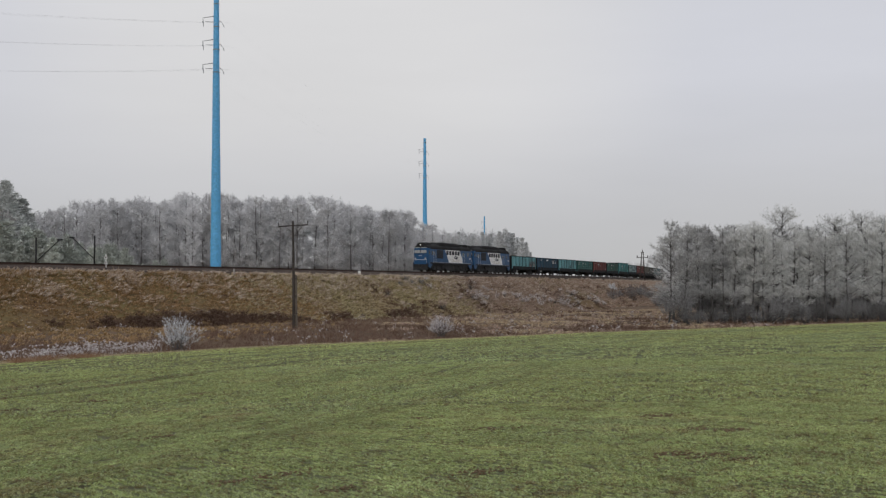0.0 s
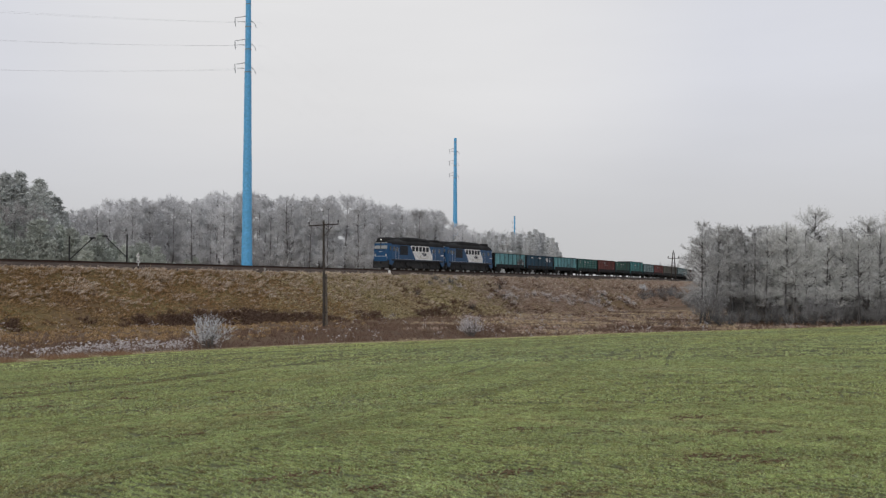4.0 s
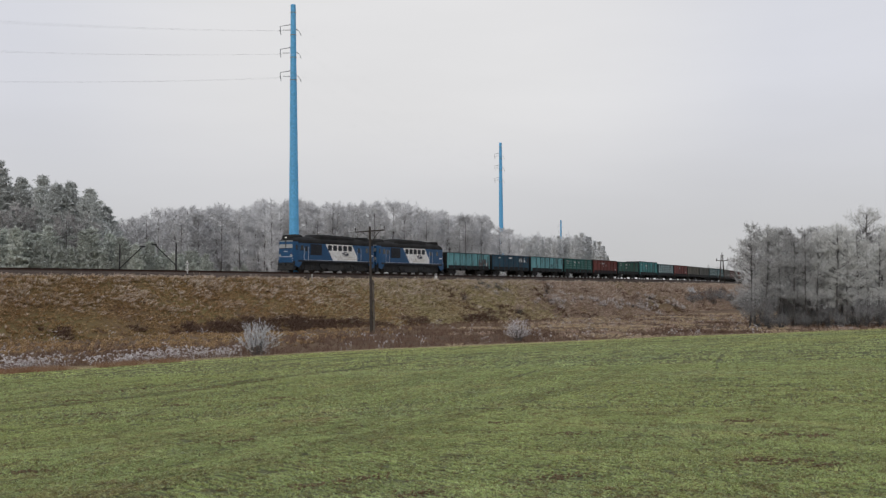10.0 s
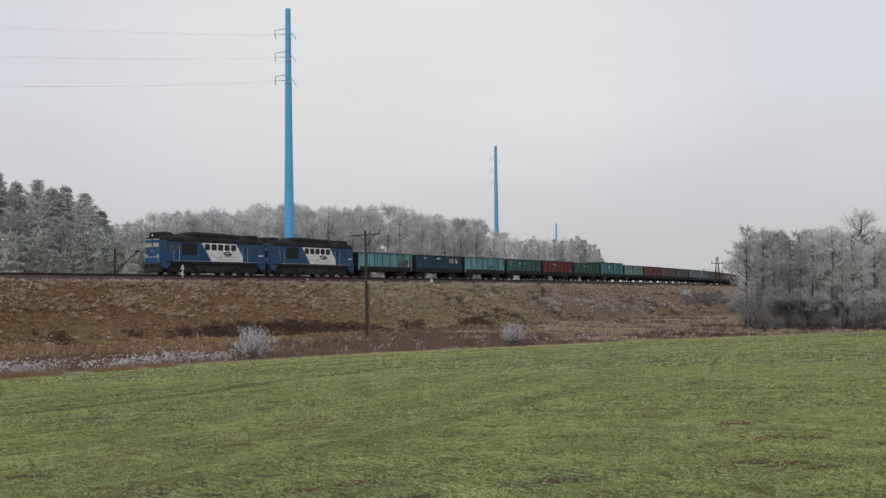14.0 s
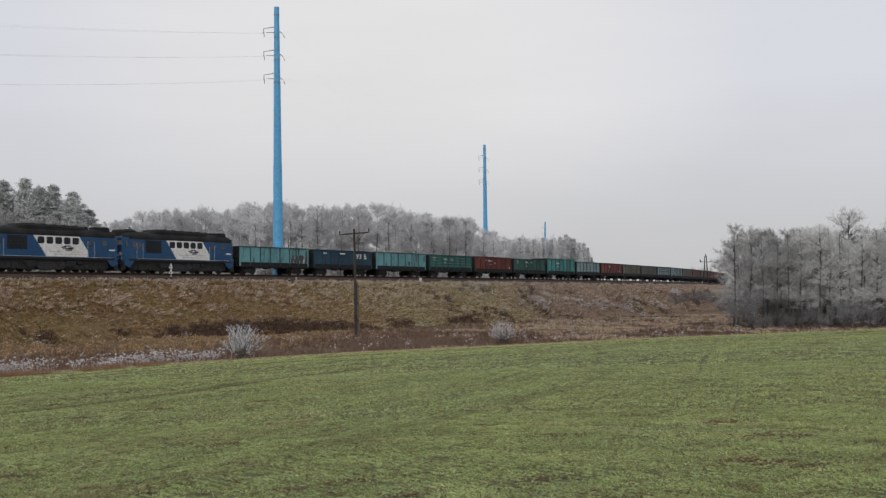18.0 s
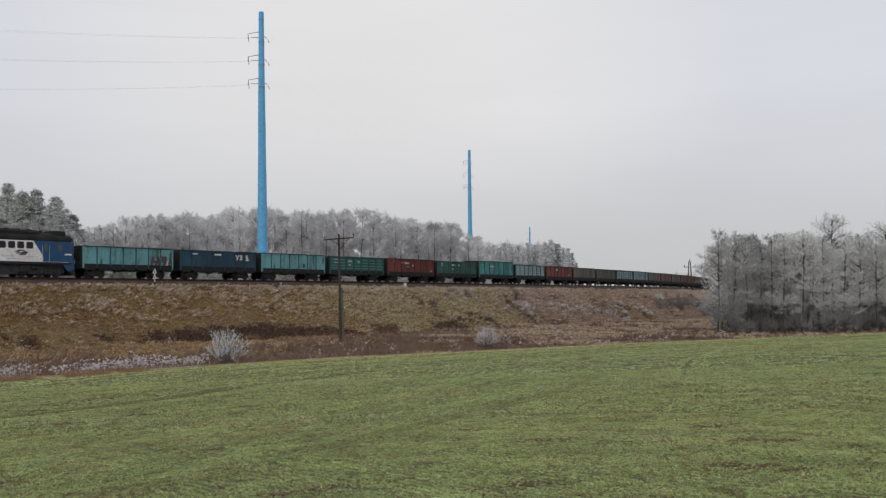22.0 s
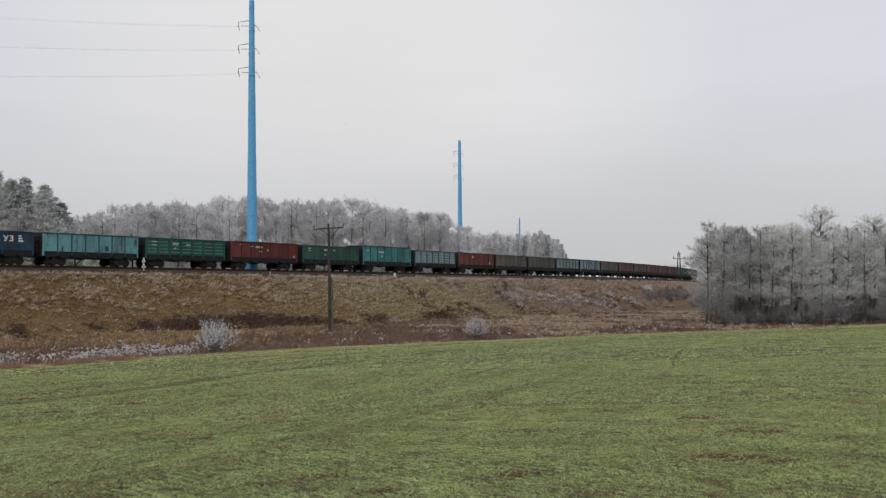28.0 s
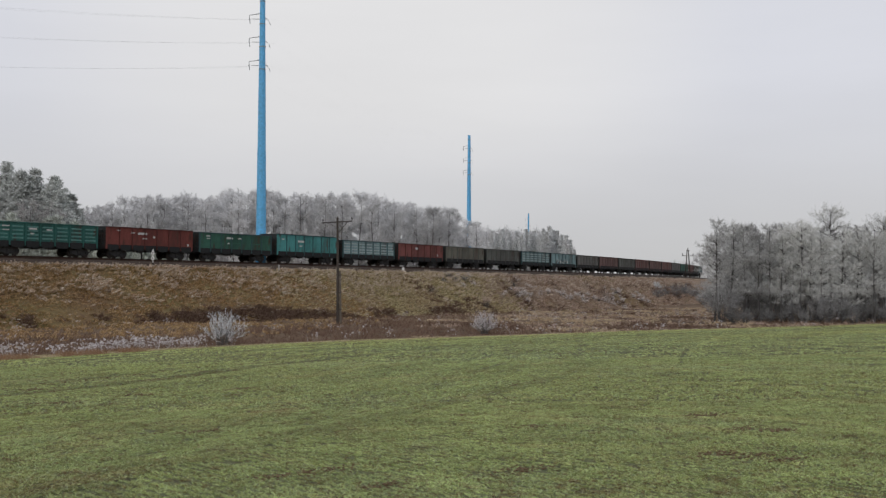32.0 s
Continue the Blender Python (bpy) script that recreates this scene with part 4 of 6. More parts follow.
        # the doors, with handrails on both sides
        for x in (6.2, -4.75):
            d = part("side_door", Shape().box(x - 0.32, x + 0.32, hy - 0.02, hy + 0.025, 1.62, 3.62), M_BLUE, w, at=flip)
            part("door_window", Shape().box(x - 0.2, x + 0.2, hy + 0.02, hy + 0.034, 2.75, 3.4), M_GLASS, d)
            part("door_rail", Shape().tube([(x - 0.42, hy + 0.06, 1.5), (x - 0.42, hy + 0.06, 3.3)], 0.022, 6).tube([(x + 0.42, hy + 0.06, 1.5), (x + 0.42, hy + 0.06, 3.3)], 0.022, 6), M_SILVER, d, "pale handrails")
        part("white_panel", Shape().prism([(2.34, 3.755), (-3.26, 3.755), (-4.85, 1.62), (0.75, 1.62)], hy - 0.02, hy + 0.012), M_PANEL, w, "slanted white panel on the side", at=flip)
        for i in range(5):
            x = 1.42 - 1.06 * i
            o = part("engine_window", Shape().prism([(x - 0.34, 3.06), (x - 0.26, 2.97), (x + 0.26, 2.97), (x + 0.34, 3.06), (x + 0.34, 3.50), (x + 0.26, 3.58), (x - 0.26, 3.58), (x - 0.34, 3.50)], hy + 0.005, hy + 0.03), M_GRILLE, w, at=flip)
            part("window_frame", Shape().prism([(x - 0.40, 3.03), (x - 0.30, 2.92), (x + 0.30, 2.92), (x + 0.40, 3.03), (x + 0.40, 3.53), (x + 0.30, 3.63), (x - 0.30, 3.63), (x - 0.40, 3.53)], hy + 0.006, hy + 0.020), M_BLACK, o)
        for z, a, b in ((2.66, -1.3, -2.3), (2.54, -0.95, -1.7), (2.50, -1.85, -2.65), (2.38, -1.1, -2.6), (2.24, -1.5, -2.45)):
            part("emblem_bar", Shape().prism([(a, z), (b, z), (b + 0.12, z + 0.12), (a - 0.25, z + 0.12)], hy + 0.01, hy + 0.018), M_DARKLOGO, w, "dark emblem bars on the white panel", at=flip)
        part("panel_seam", Shape().box(-4.5, -0.2, hy + 0.01, hy + 0.018, 1.84, 1.875), M_SEAM, w, at=flip)
        part("panel_seam", Shape().box(-3.9, 0.2, hy + 0.01, hy + 0.018, 2.10, 2.13), M_SEAM, w, at=flip)
        for x in (-6.55, 7.0):
            part("side_window", Shape().box(x - 0.26, x + 0.26, hy - 0.01, hy + 0.02, 2.80, 3.45), M_GLASS, w, at=flip)
        part("number_bar", Shape().box(-7.95, -7.1, hy * 0.99, hy + 0.012, 2.35, 2.5), M_WHITE, w, "white plate near the rear end", at=flip)
        part("sill_line", Shape().box(-7.6, 6.4, hy - 0.02, hy + 0.026, 1.575, 1.615), M_SILVER, w, "pale line along the sill", at=flip)
        part("sill_band", Shape().box(-7.9, 7.7, hy - 0.02, hy + 0.02, 1.33, 1.57), M_GRILLE, w, "dark sill along the body", at=flip)
    part("underframe", Shape().box(-8.2, 8.2, -1.2, 1.2, 1.05, 1.36), M_GRIME, w)
    part("fuel_tank", Shape().prism([(-1.75, 1.05), (1.75, 1.05), (1.75, 0.5), (1.45, 0.26), (-1.45, 0.26), (-1.75, 0.5)], -1.3, 1.3), M_GRIME, w)
    for x0, x1 in ((-3.0, -1.80), (1.80, 3.0)):
        part("battery_box", Shape().box(x0, x1, -1.35, 1.35, 0.6, 1.2, 0.04), M_GRIME, w)
    for x0, x1 in ((2.7, 3.3), (-3.9, -3.2)):
        part("air_tank", Shape().tube([(x0, 1.2, 0.95), (x1, 1.2, 0.95)], 0.17, 10), M_GRIME, w)
    truck = Shape()
    for y in (-1.05, 1.05):
        truck.prism([(-2.85, 1.0), (-2.85, 0.45), (-2.4, 0.30), (2.4, 0.30), (2.85, 0.45), (2.85, 1.0), (2.4, 1.12), (-2.4, 1.12)], y - 0.1, y + 0.1)
        for x in (-2.1, 0, 2.1):
            truck.box(x - 0.22, x + 0.22, y - 0.22, y + 0.22, 0.36, 0.74, 0.04)
            for d in (-0.42, 0.42):
                truck.tube([(x + d, y + 0.12 * (1 if y > 0 else -1), 0.42), (x + d, y + 0.12 * (1 if y > 0 else -1), 0.9)], 0.1, 8)
    truck.box(-2.5, 2.5, -0.4, 0.4, 0.6, 1.0)
    tm = truck.mesh("bogie", M_GRIME)
    wm = once("locowheels", lambda: wheelset_shape(R_LOCO).mesh("wheelset", M_WHEEL))
    for x in (4.45, -4.45):
        add_bogie(w, x, tm, (2.1, 0.0, -2.1), R_LOCO, wm)
    return w


locomotives = [locomotive(True), locomotive(False)]


# ---- how the train runs: towards smaller s, nearly steady ----
def lead(t):
    """Where along the track the first wagon's front corner is at t seconds."""
    return 122.30 - 5.370 * t + 0.002091 * t * t + 9.55e-6 * t ** 3


def standing(s):
    x, y, a = track(s)
    return pose(x, y, RAIL_Z + 0.012, 0, 0, math.degrees(a) + 180)


def motions():
    """Keys everything that moves: the train along its curve, and its wheels."""
    for i, ob in enumerate(locomotives + wagons):
        centre = (-26.95, -9.4)[i] if i < 2 else 6.39 + 13.92 * (i - 2)
        walk(ob, [(t, standing(lead(t) + centre)) for t in np.linspace(0, 32, 33)])
    for w, ax, r in rolling:
        n = math.ceil((lead(0) - lead(32)) / r / radians(80))
        walk(w, [(t, pose(ax, 0, r, 0, math.degrees((lead(0) - lead(t)) / r), 0)) for t in np.linspace(0, 32, n + 1)])


# ---- masts and poles ----
def mast(x, y, top, label, angle=False, face=0.0, lean=0.0):
    """A tapered blue steel mast with three cantilever arms on one side and short brackets on the other."""
    base = VALLEY_Z - 0.2
    m = thing("power_mast", label, "power mast", pose(x, y, base, 0, lean, face), group="blue power masts")
    h = top - base
    joints = np.linspace(0, 1, 5)
    for a, b in zip(joints, joints[1:]):
        r0, r1 = 0.78 - 0.46 * a, 0.78 - 0.46 * b + 0.02
        part("mast_section", Shape().tube([(0, 0, h * a), (0, 0, h * b + (0.35 if b < 1 else 0))], [r0, r1], 16, False), M_PYLON, m, smooth=True)
    part("base_plate", Shape().tube([(0, 0, -0.1), (0, 0, 0.12)], 1.15, 16), M_CONCRETE, m)
    part("top_cap", Shape().tube([(0, 0, h), (0, 0, h + 0.12)], [0.36, 0.30], 14), M_PYLON, m)
    for i, dz in enumerate((2.55, 5.6, 8.7)):
        z = h - dz
        reach = 1.75 if angle else 1.5
        arm = part("cross_arm", Shape().tube([(-0.3, 0, z), (-reach, 0, z - 0.22)], [0.055, 0.03], 6).tube([(0.25, 0, z - 0.75), (-reach * 0.8, 0, z - 0.72)], [0.05, 0.03], 6), M_STEEL, m)
        part("insulator", Shape().tube([(-reach, 0, z - 0.2), (-reach + 0.1, 0, z - 1.35)], 0.045, 6), M_STEEL, arm)
        part("clamp", Shape().tube([(-reach, -0.4, z - 0.8), (-reach, 0.4, z - 0.8)], 0.05, 6), M_STEEL, arm)
        stub = part("bracket", Shape().tube([(0.25, 0, z - 0.55), (0.62, 0, z - 0.75), (0.92, 0, z - 1.15)], [0.06, 0.05, 0.035], 6), M_STEEL, m)
        part("insulator", Shape().tube([(0.9, 0, z - 1.1), (1.0, 0.2, z - 1.45)], 0.04, 6), M_STEEL, stub)
    for dz in (1.0, 4.0, 7.0, 10.0):
        part("band", Shape().tube([(0, 0, h - dz), (0, 0, h - dz + 0.10)], 0.37 + 0.46 * dz / h, 14), M_STEEL, m)
    return m


mast(-22.95, 155.0, 39.3, "light blue tapered steel power mast beside the line", angle=True, lean=-0.42)
mast(8.3, 300.0, 38.9, "light blue steel power mast rising behind the frosted wood", lean=-0.35)
mast(49.0, 630.0, 38.5, "distant pale blue steel power mast above the far trees", face=0)


def wire(a, b, sag, thick, name="power_line", n=28):
    pts = [Vector(a).lerp(Vector(b), i / n) - Vector((0, 0, 4 * sag * (i / n) * (1 - i / n))) for i in range(n + 1)]
    ob = new(name, Shape().tube(pts, thick, 5).mesh(name, M_WIRE))
    return tagged(ob, "thin grey conductor strung between masts", "wire", "power lines")


for dz in (3.4, 6.45, 9.55):
    for k in (-1, 1):
        wire((-23.3 + 1.75 * k, 155, 39.3 - dz), (-180 + 1.75 * k, 32, 39.3 - dz), 5.85 + 0.17 * dz, 0.006)
        wire((-23.3 + 1.75 * k, 155, 39.3 - dz), (8.0 + 1.5 * k, 300, 38.9 - dz), 3.0, 0.0018)


def timber_pole(x, y, height):
    p = thing("timber_pole", "weathered wooden line pole with a crossarm in dead weeds", "pole", pose(x, y, VALLEY_Z - 0.1, 0, -0.9, 0))
    part("pole", Shape().tube([(0, 0, 0), (0.02, 0, height * 0.5), (0, 0, height)], [0.16, 0.14, 0.11], 10, False), M_POLE, p, smooth=True)
    part("ground_stub", Shape().tube([(0.30, 0, 0), (0.27, 0, height * 0.45), (0.25, 0, height * 0.5)], [0.115, 0.11, 0.10], 8), M_STUB, p, "paler weathered stub lashed to the pole's foot")
    for z in (0.14, 0.30, 0.46):
        part("lashing", Shape().box(-0.17, 0.40, -0.15, 0.15, height * z, height * z + 0.10), M_POLE, p)
    for i in range(9):
        part("climbing_spike", Shape().tube([(-0.12, 0, 1.0 + 0.5 * i), (-0.24, 0, 1.02 + 0.5 * i)], 0.018, 5), M_BLACK, p)
    for y in (-0.11, 0.11):
        part("crossarm", Shape().box(-1.6, 1.6, y - 0.045, y + 0.045, -0.06, 0.06), M_POLE, p, at=pose(0, 0, height - 0.5, 0, -3.2, 0))
    part("brace", Shape().tube([(0.06, -0.12, height - 1.75), (1.15, -0.12, height - 0.40)], 0.04, 6), M_POLE, p)
    part("brace", Shape().tube([(-0.9, -0.12, height - 0.62), (-0.06, -0.12, height - 1.15)], 0.03, 6), M_POLE, p)
    for ix, up in ((-1.56, -0.55), (1.56, -0.37)):
        part("insulator", Shape().tube([(ix, 0, height + up), (ix, 0, height + up + 0.16), (ix, 0, height + up + 0.22), (ix, 0, height + up + 0.4)], [0.03, 0.03, 0.08, 0.05], 8), M_BLACK, p)
    return p


timber_pole(-10.5, 127.0, 11.55)

braced = thing("braced_post", "dark steel post with a slanting bracket behind the track", "post", group="posts behind the track")
part("post", Shape().tube([(0, 0, 0), (0, 0, 5.0)], [0.11, 0.09], 8), M_GRIME, braced)
part("bracket", Shape().tube([(0, 0, 2.2), (2.6, 0, 4.7)], 0.06, 6), M_GRIME, braced)
part("lamp_head", Shape().box(2.35, 3.0, -0.14, 0.14, 4.66, 4.86, 0.05), M_GRIME, braced)
x, y, a = track(11.7, -6.0)
braced.matrix_basis = pose(x, y, 1.9)
x, y, a = track(20.3, -6.0)
copy_thing(braced, pose(x, y, 2.4, 0, 0, 180))

sig = thing("lineside_sign", "white lineside post with two black and white triangular boards", "sign")
x, y, a = track(12.6, 4.6)
sig.matrix_basis = pose(x, y, 2.68, 0, 0, -14)
part("post", Shape().tube([(0, 0, 0), (0, 0, 2.25)], 0.045, 8), M_WHITE, sig)
part("post_foot", Shape().tube([(0, 0, -0.1), (0, 0, 0.75)], 0.052, 8), M_BLACK, sig)
for z in (1.10, 1.72):
    board = part("board", Shape().prism([(-0.25, z), (0.25, z), (0.0, z + 0.52)], -0.075, -0.05), M_WHITE, sig)
    part("board_symbol", Shape().prism([(-0.11, z + 0.08), (0.11, z + 0.08), (0.0, z + 0.30)], -0.085, -0.074), M_BLACK, board)
    part("bracket", Shape().box(-0.05, 0.05, -0.06, 0.05, z + 0.1, z + 0.16), M_BLACK, sig)

stone = thing("marker_stone", "short white concrete distance marker on the embankment", "marker")
x, y, a = track(62.2, 3.75)
stone.matrix_basis = pose(x, y, 2.98, 0, 0, -10)
part("body", Shape().box(-0.18, 0.18, -0.13, 0.13, 0, 0.72, 0.05), M_WHITE, stone)

peg = thing("marker_post", "thin grey concrete marker post on the embankment", "marker")
x, y, a = track(33.4, 4.5)
peg.matrix_basis = pose(x, y, 2.7, 0, 0, -10)
part("body", Shape().box(-0.08, 0.08, -0.08, 0.08, 0, 0.85, 0.03), M_CONCRETE, peg)
part("head", Shape().box(-0.1, 0.1, -0.1, 0.1, 0.62, 0.87, 0.03), M_CONCRETE, peg)

ap = thing("a_frame_pole", "dark twin-legged line pole with a crossarm beyond the train", "pole", pose(69.9, 328, VALLEY_Z, 0, 0, 10))
for k in (-1, 1):
    part("leg", Shape().tube([(1.15 * k, 0, 0), (0.20 * k, 0, 14.0)], [0.20, 0.14], 8), M_POLE, ap)
    part("insulator", Shape().tube([(1.55 * k, 0, 12.66), (1.55 * k, 0, 13.2)], 0.11, 8), M_BLACK, ap)
part("crossarm", Shape().box(-1.7, 1.7, -0.09, 0.09, 12.5, 12.66), M_POLE, ap)
part("tie", Shape().box(-0.5, 0.5, -0.07, 0.07, 9.0, 9.12), M_POLE, ap)
part("peak", Shape().box(-0.5, 0.5, -0.08, 0.08, 14.0, 14.14).tube([(0, 0, 14), (0, 0, 14.8)], 0.1, 8), M_POLE, ap)


# ---- trees ----
def limbs(rng, starts, dirs, lengths, radii, bend=0.25):
    """Tapered three-sided limbs of two pieces; gives the mesh, and their mid and end points."""
    mid = starts + dirs * (lengths * 0.5)[:, None]
    d2 = dirs + rng.normal(0, bend, dirs.shape)
    d2[:, 2] += bend * 0.8
    d2 /= np.linalg.norm(d2, axis=1, keepdims=True)
    end = mid + d2 * (lengths * 0.5)[:, None]
    v1, t1 = spikes(starts, mid + (mid - starts) * 0.6, radii, rng)
    v2, t2 = spikes(mid, end, radii * 0.6, rng)
    return merge([(v1, t1), (v2, t2)]), mid, end, d2


def spread(rng, parent_dirs, k, angle):
    """k new directions round each parent's direction."""
    d = np.repeat(parent_dirs, k, 0)
    r = rng.normal(size=d.shape)
    r -= d * (r * d).sum(1, keepdims=True)
    r /= np.linalg.norm(r, axis=1, keepdims=True)
    a = angle * rng.uniform(0.6, 1.3, (len(d), 1))
    return d * np.cos(a) + r * np.sin(a)


def along(rng, start, mid, end, d1, d2, k, first):
    """k random points on each two-piece limb, from the fraction first on, and the limb's direction there."""
    f = rng.uniform(first, 1.0, (len(start), k, 1))
    low = f < 0.5
    p = np.where(low, start[:, None] + (mid - start)[:, None] * f * 2, mid[:, None] + (end - mid)[:, None] * (f * 2 - 1))
    w = np.where(low, d1[:, None], d2[:, None])
    return p.reshape(-1, 3), w.reshape(-1, 3)


def bare_tree_meshes(seed, height, crown_from, width, boughs, subs, twigs, twig_r, twig_len, bark, twig_mat, up=0.75, stems=1, even=True, tip=0.45, flat=1.0, stout=1.0, dome=0.5, fan=0.0):
    """Trunk and crown of a leafless tree: boughs, branches and rimed twigs."""
    rng = np.random.default_rng(seed)
    trunk = Shape()
    pieces, big = [], []
    for q in range(stems):
        n = 6
        lean = rng.normal(0, 0.012 + 0.03 * (stems > 1), 2)
        foot = rng.normal(0, 0.5 * (stems > 1), 2)
        path = np.array([(foot[0] + lean[0] * z + 0.12 * math.sin(z * 0.5 + q), foot[1] + lean[1] * z + 0.1 * math.cos(z * 0.4), z) for z in np.linspace(0, height * (1 if q == 0 else rng.uniform(0.75, 0.95)), n)])
        r = height * 0.0115 * (0.6 + 0.4 * stout)
        trunk.tube(path, list(np.linspace(r, r * 0.12, n)), 6, False)
        f = crown_from + (0.97 - crown_from) * rng.beta(1.0, 1.3 if dome > 0.6 else 0.9, boughs // stems)
        z = f * path[-1, 2] if even else f ** 1.25 * path[-1, 2]
        start = np.stack([np.interp(z, path[:, 2], path[:, i]) for i in range(3)], 1)
        az = rng.uniform(0, 2 * math.pi, len(f))
        g = (f - crown_from) / (1 - crown_from)
        tilt = rng.uniform(up * 0.6, up * 1.2, len(f)) + fan * g
        d = np.stack([np.cos(az) * np.cos(tilt), np.sin(az) * np.cos(tilt), np.sin(tilt)], 1)
        ln = width * (tip + (1.2 - tip) * np.clip(1 - g, 0, 1) ** dome * np.minimum(1, 0.55 + g * 1.2)) * rng.uniform(0.7, 1.15, len(f))
        m, mid, end, d2 = limbs(rng, start, d, ln, stout * (0.018 + 0.016 * ln / width * height / 10))
        big.append(m)
        n2 = 3 * subs
        at, way = along(rng, start, mid, end, d, d2, n2, 0.28)
        sd = spread(rng, way, 1, 0.75) * [1, 1, flat]
        sl = rng.uniform(0.35, 0.75, len(at)) * width * 0.55 * ((0.40 + 0.70 * np.repeat(np.minimum(ln / width, 1), n2)) if dome > 0.6 else 1.0)
        m, mid, end, d3 = limbs(rng, at, sd, sl, np.full(len(at), twig_r * 1.25))
        pieces.append(m)
        ts, way = along(rng, at, mid, end, sd, d3, 2 * twigs, 0.1)
        td = spread(rng, way, 1, 0.8)
        tl = rng.uniform(0.5, 1.3, len(ts)) * twig_len
        pieces.append(flat_blades(ts, ts + td * tl[:, None], twig_r * 1.2, rng))
    v, t = merge(pieces)
    return trunk.mesh("trunk", bark, True), soup("crown", v, t, twig_mat), soup("branchwork", *merge(big), bark)


def conifer_meshes(seed, height, base, width, whorls, per, tufts, blades, needle, young, mat=None):
    """Trunk and crown of a rimed conifer: whorls of branches set with needle tufts."""
    rng = np.random.default_rng(seed)
    trunk = Shape().tube([(0, 0, 0), (0.08, 0.05, height * 0.5), (0, 0, height)], [height * 0.014, height * 0.010, 0.02], 6, False)
    pieces = []
    for i in range(whorls):
        f = (i + rng.uniform(0, 0.6)) / whorls
        z = height * (base + (1 - base) * f)
        if young:
            reach = width * (1 - f) ** 0.8 + 0.12
        else:
            reach = width * (1 - f) ** 0.75 * rng.uniform(0.75, 1.15) + 0.2
        k = per if f < 0.85 else max(3, per - 2)
        az = rng.uniform(0, 2 * math.pi) + np.arange(k) * 2 * math.pi / k + rng.normal(0, 0.25, k)
        tilt = rng.uniform(0.1, 0.45, k) + 0.5 * f if young else rng.uniform(-0.1, 0.35, k) + 0.30 * f
        d = np.stack([np.cos(az) * np.cos(tilt), np.sin(az) * np.cos(tilt), np.sin(tilt)], 1)
        ln = reach * rng.uniform(0.55, 1.15, k)
        st = np.tile([[0, 0, z]], (k, 1))
        pieces.append(spikes(st, st + d * ln[:, None], 0.03 + 0.01 * reach, rng))
        fr = rng.uniform(0.25 if young else 0.40, 1.0, (k, tufts))
        at = (st[:, None] + d[:, None] * (ln[:, None] * fr)[..., None]).reshape(-1, 3) + rng.normal(0, (0.13 if young else 0.12) * reach + 0.05, (k * tufts, 3)) * [1, 1, 0.35 if young else 0.9]
        td = spread(rng, np.repeat(d, tufts, 0), blades, 1.0)
        td = td * [1, 1, 0.6] + [0, 0, 0.55 if young else 0.30]
        td /= np.linalg.norm(td, axis=1, keepdims=True)
        ts = np.repeat(at, blades, 0) + rng.normal(0, 0.09 if young else 0.13, (len(at) * blades, 3)) * [1, 1, 0.6]
        pieces.append(flat_blades(ts, ts + td * (needle * rng.uniform(0.6, 1.3, len(ts)))[:, None], needle * 0.20, rng))
    top = np.tile([[0, 0, height - 0.2]], (6, 1))
    pieces.append(spikes(top, top + rng.normal(0, 0.12, (6, 3)) + [0, 0, 0.7], 0.05, rng))
    v, t = merge(pieces)
    return trunk.mesh("trunk", M_BARK, True), soup("crown", v, t, mat or (M_NEEDLE_YOUNG if young else M_NEEDLE))


def plant(kind, pair, label, category, group):
    ob = thing(kind, label, category, group=group)
    part("trunk", pair[0], M_BARK, ob)
    part("crown", pair[1], M_TWIG, ob)
    if len(pair) > 2:
        tagged(part("branchwork", pair[2], M_BARK, ob), kind="stuff")
    return ob


def stand(sources, spots, wide=1.0):
    """Copies of the source trees at (x, y, z, height factor, turn); the sources take the first spots."""
    for i, (x, y, z, k, turn) in enumerate(spots):
        src = sources[i % len(sources)]
        ob = src if i < len(sources) else copy_thing(src, Matrix.Identity(4))
        ob.matrix_basis = pose(x, y, z, 0, 0, turn) @ Matrix.Diagonal((wide * k * (0.9 + 0.2 * ((i * 7) % 5) / 4), wide * k * (0.9 + 0.2 * ((i * 3) % 5) / 4), k, 1))


R = random.Random(11)

# the wood behind the line: rimed bare trees, several deep
wood = [plant("frosted_tree", bare_tree_meshes(20 + i, 18.5, 0.34, 2.7, 56, 3, 6, 0.024, 0.50, M_BARK, M_TWIG, 0.62, tip=0.30), "tall bare tree white with hoar frost", "tree", "wood behind the railway") for i in range(5)]
deep = [plant("frosted_tree", bare_tree_meshes(30 + i, 18.5, 0.05, 2.9, 40, 3, 5, 0.044, 0.64, M_BARK, M_TWIG, 0.62, tip=0.32), "tall frosted bare tree deep in the wood", "tree", "wood behind the railway") for i in range(3)]


def wood_spots(rows, count):
    out = []
    for row in rows:
        for i in range(count):
            u = -0.315 + 0.345 * (i + R.uniform(-0.45, 0.45)) / (count - 1)
            yy = 198 + row * 9 + R.uniform(-4, 4) + (u + 0.3) * 60
            top = np.interp(u, (-0.32, -0.277, -0.22, -0.166, -0.07, -0.03, 0.007, 0.03), (0.060, 0.067, 0.074, 0.0765, 0.0755, 0.070, 0.063, 0.050)) + 0.002 * math.sin(u * 70)
            out.append((u * yy, yy, VALLEY_Z - 0.3, (top * yy + 4.65) / 19.3 * R.uniform(0.93, 1.02), R.uniform(0, 360)))
    return out


stand(wood, wood_spots((0, 1), 24))
stand(deep, wood_spots((2, 3, 4, 5, 6), 21))

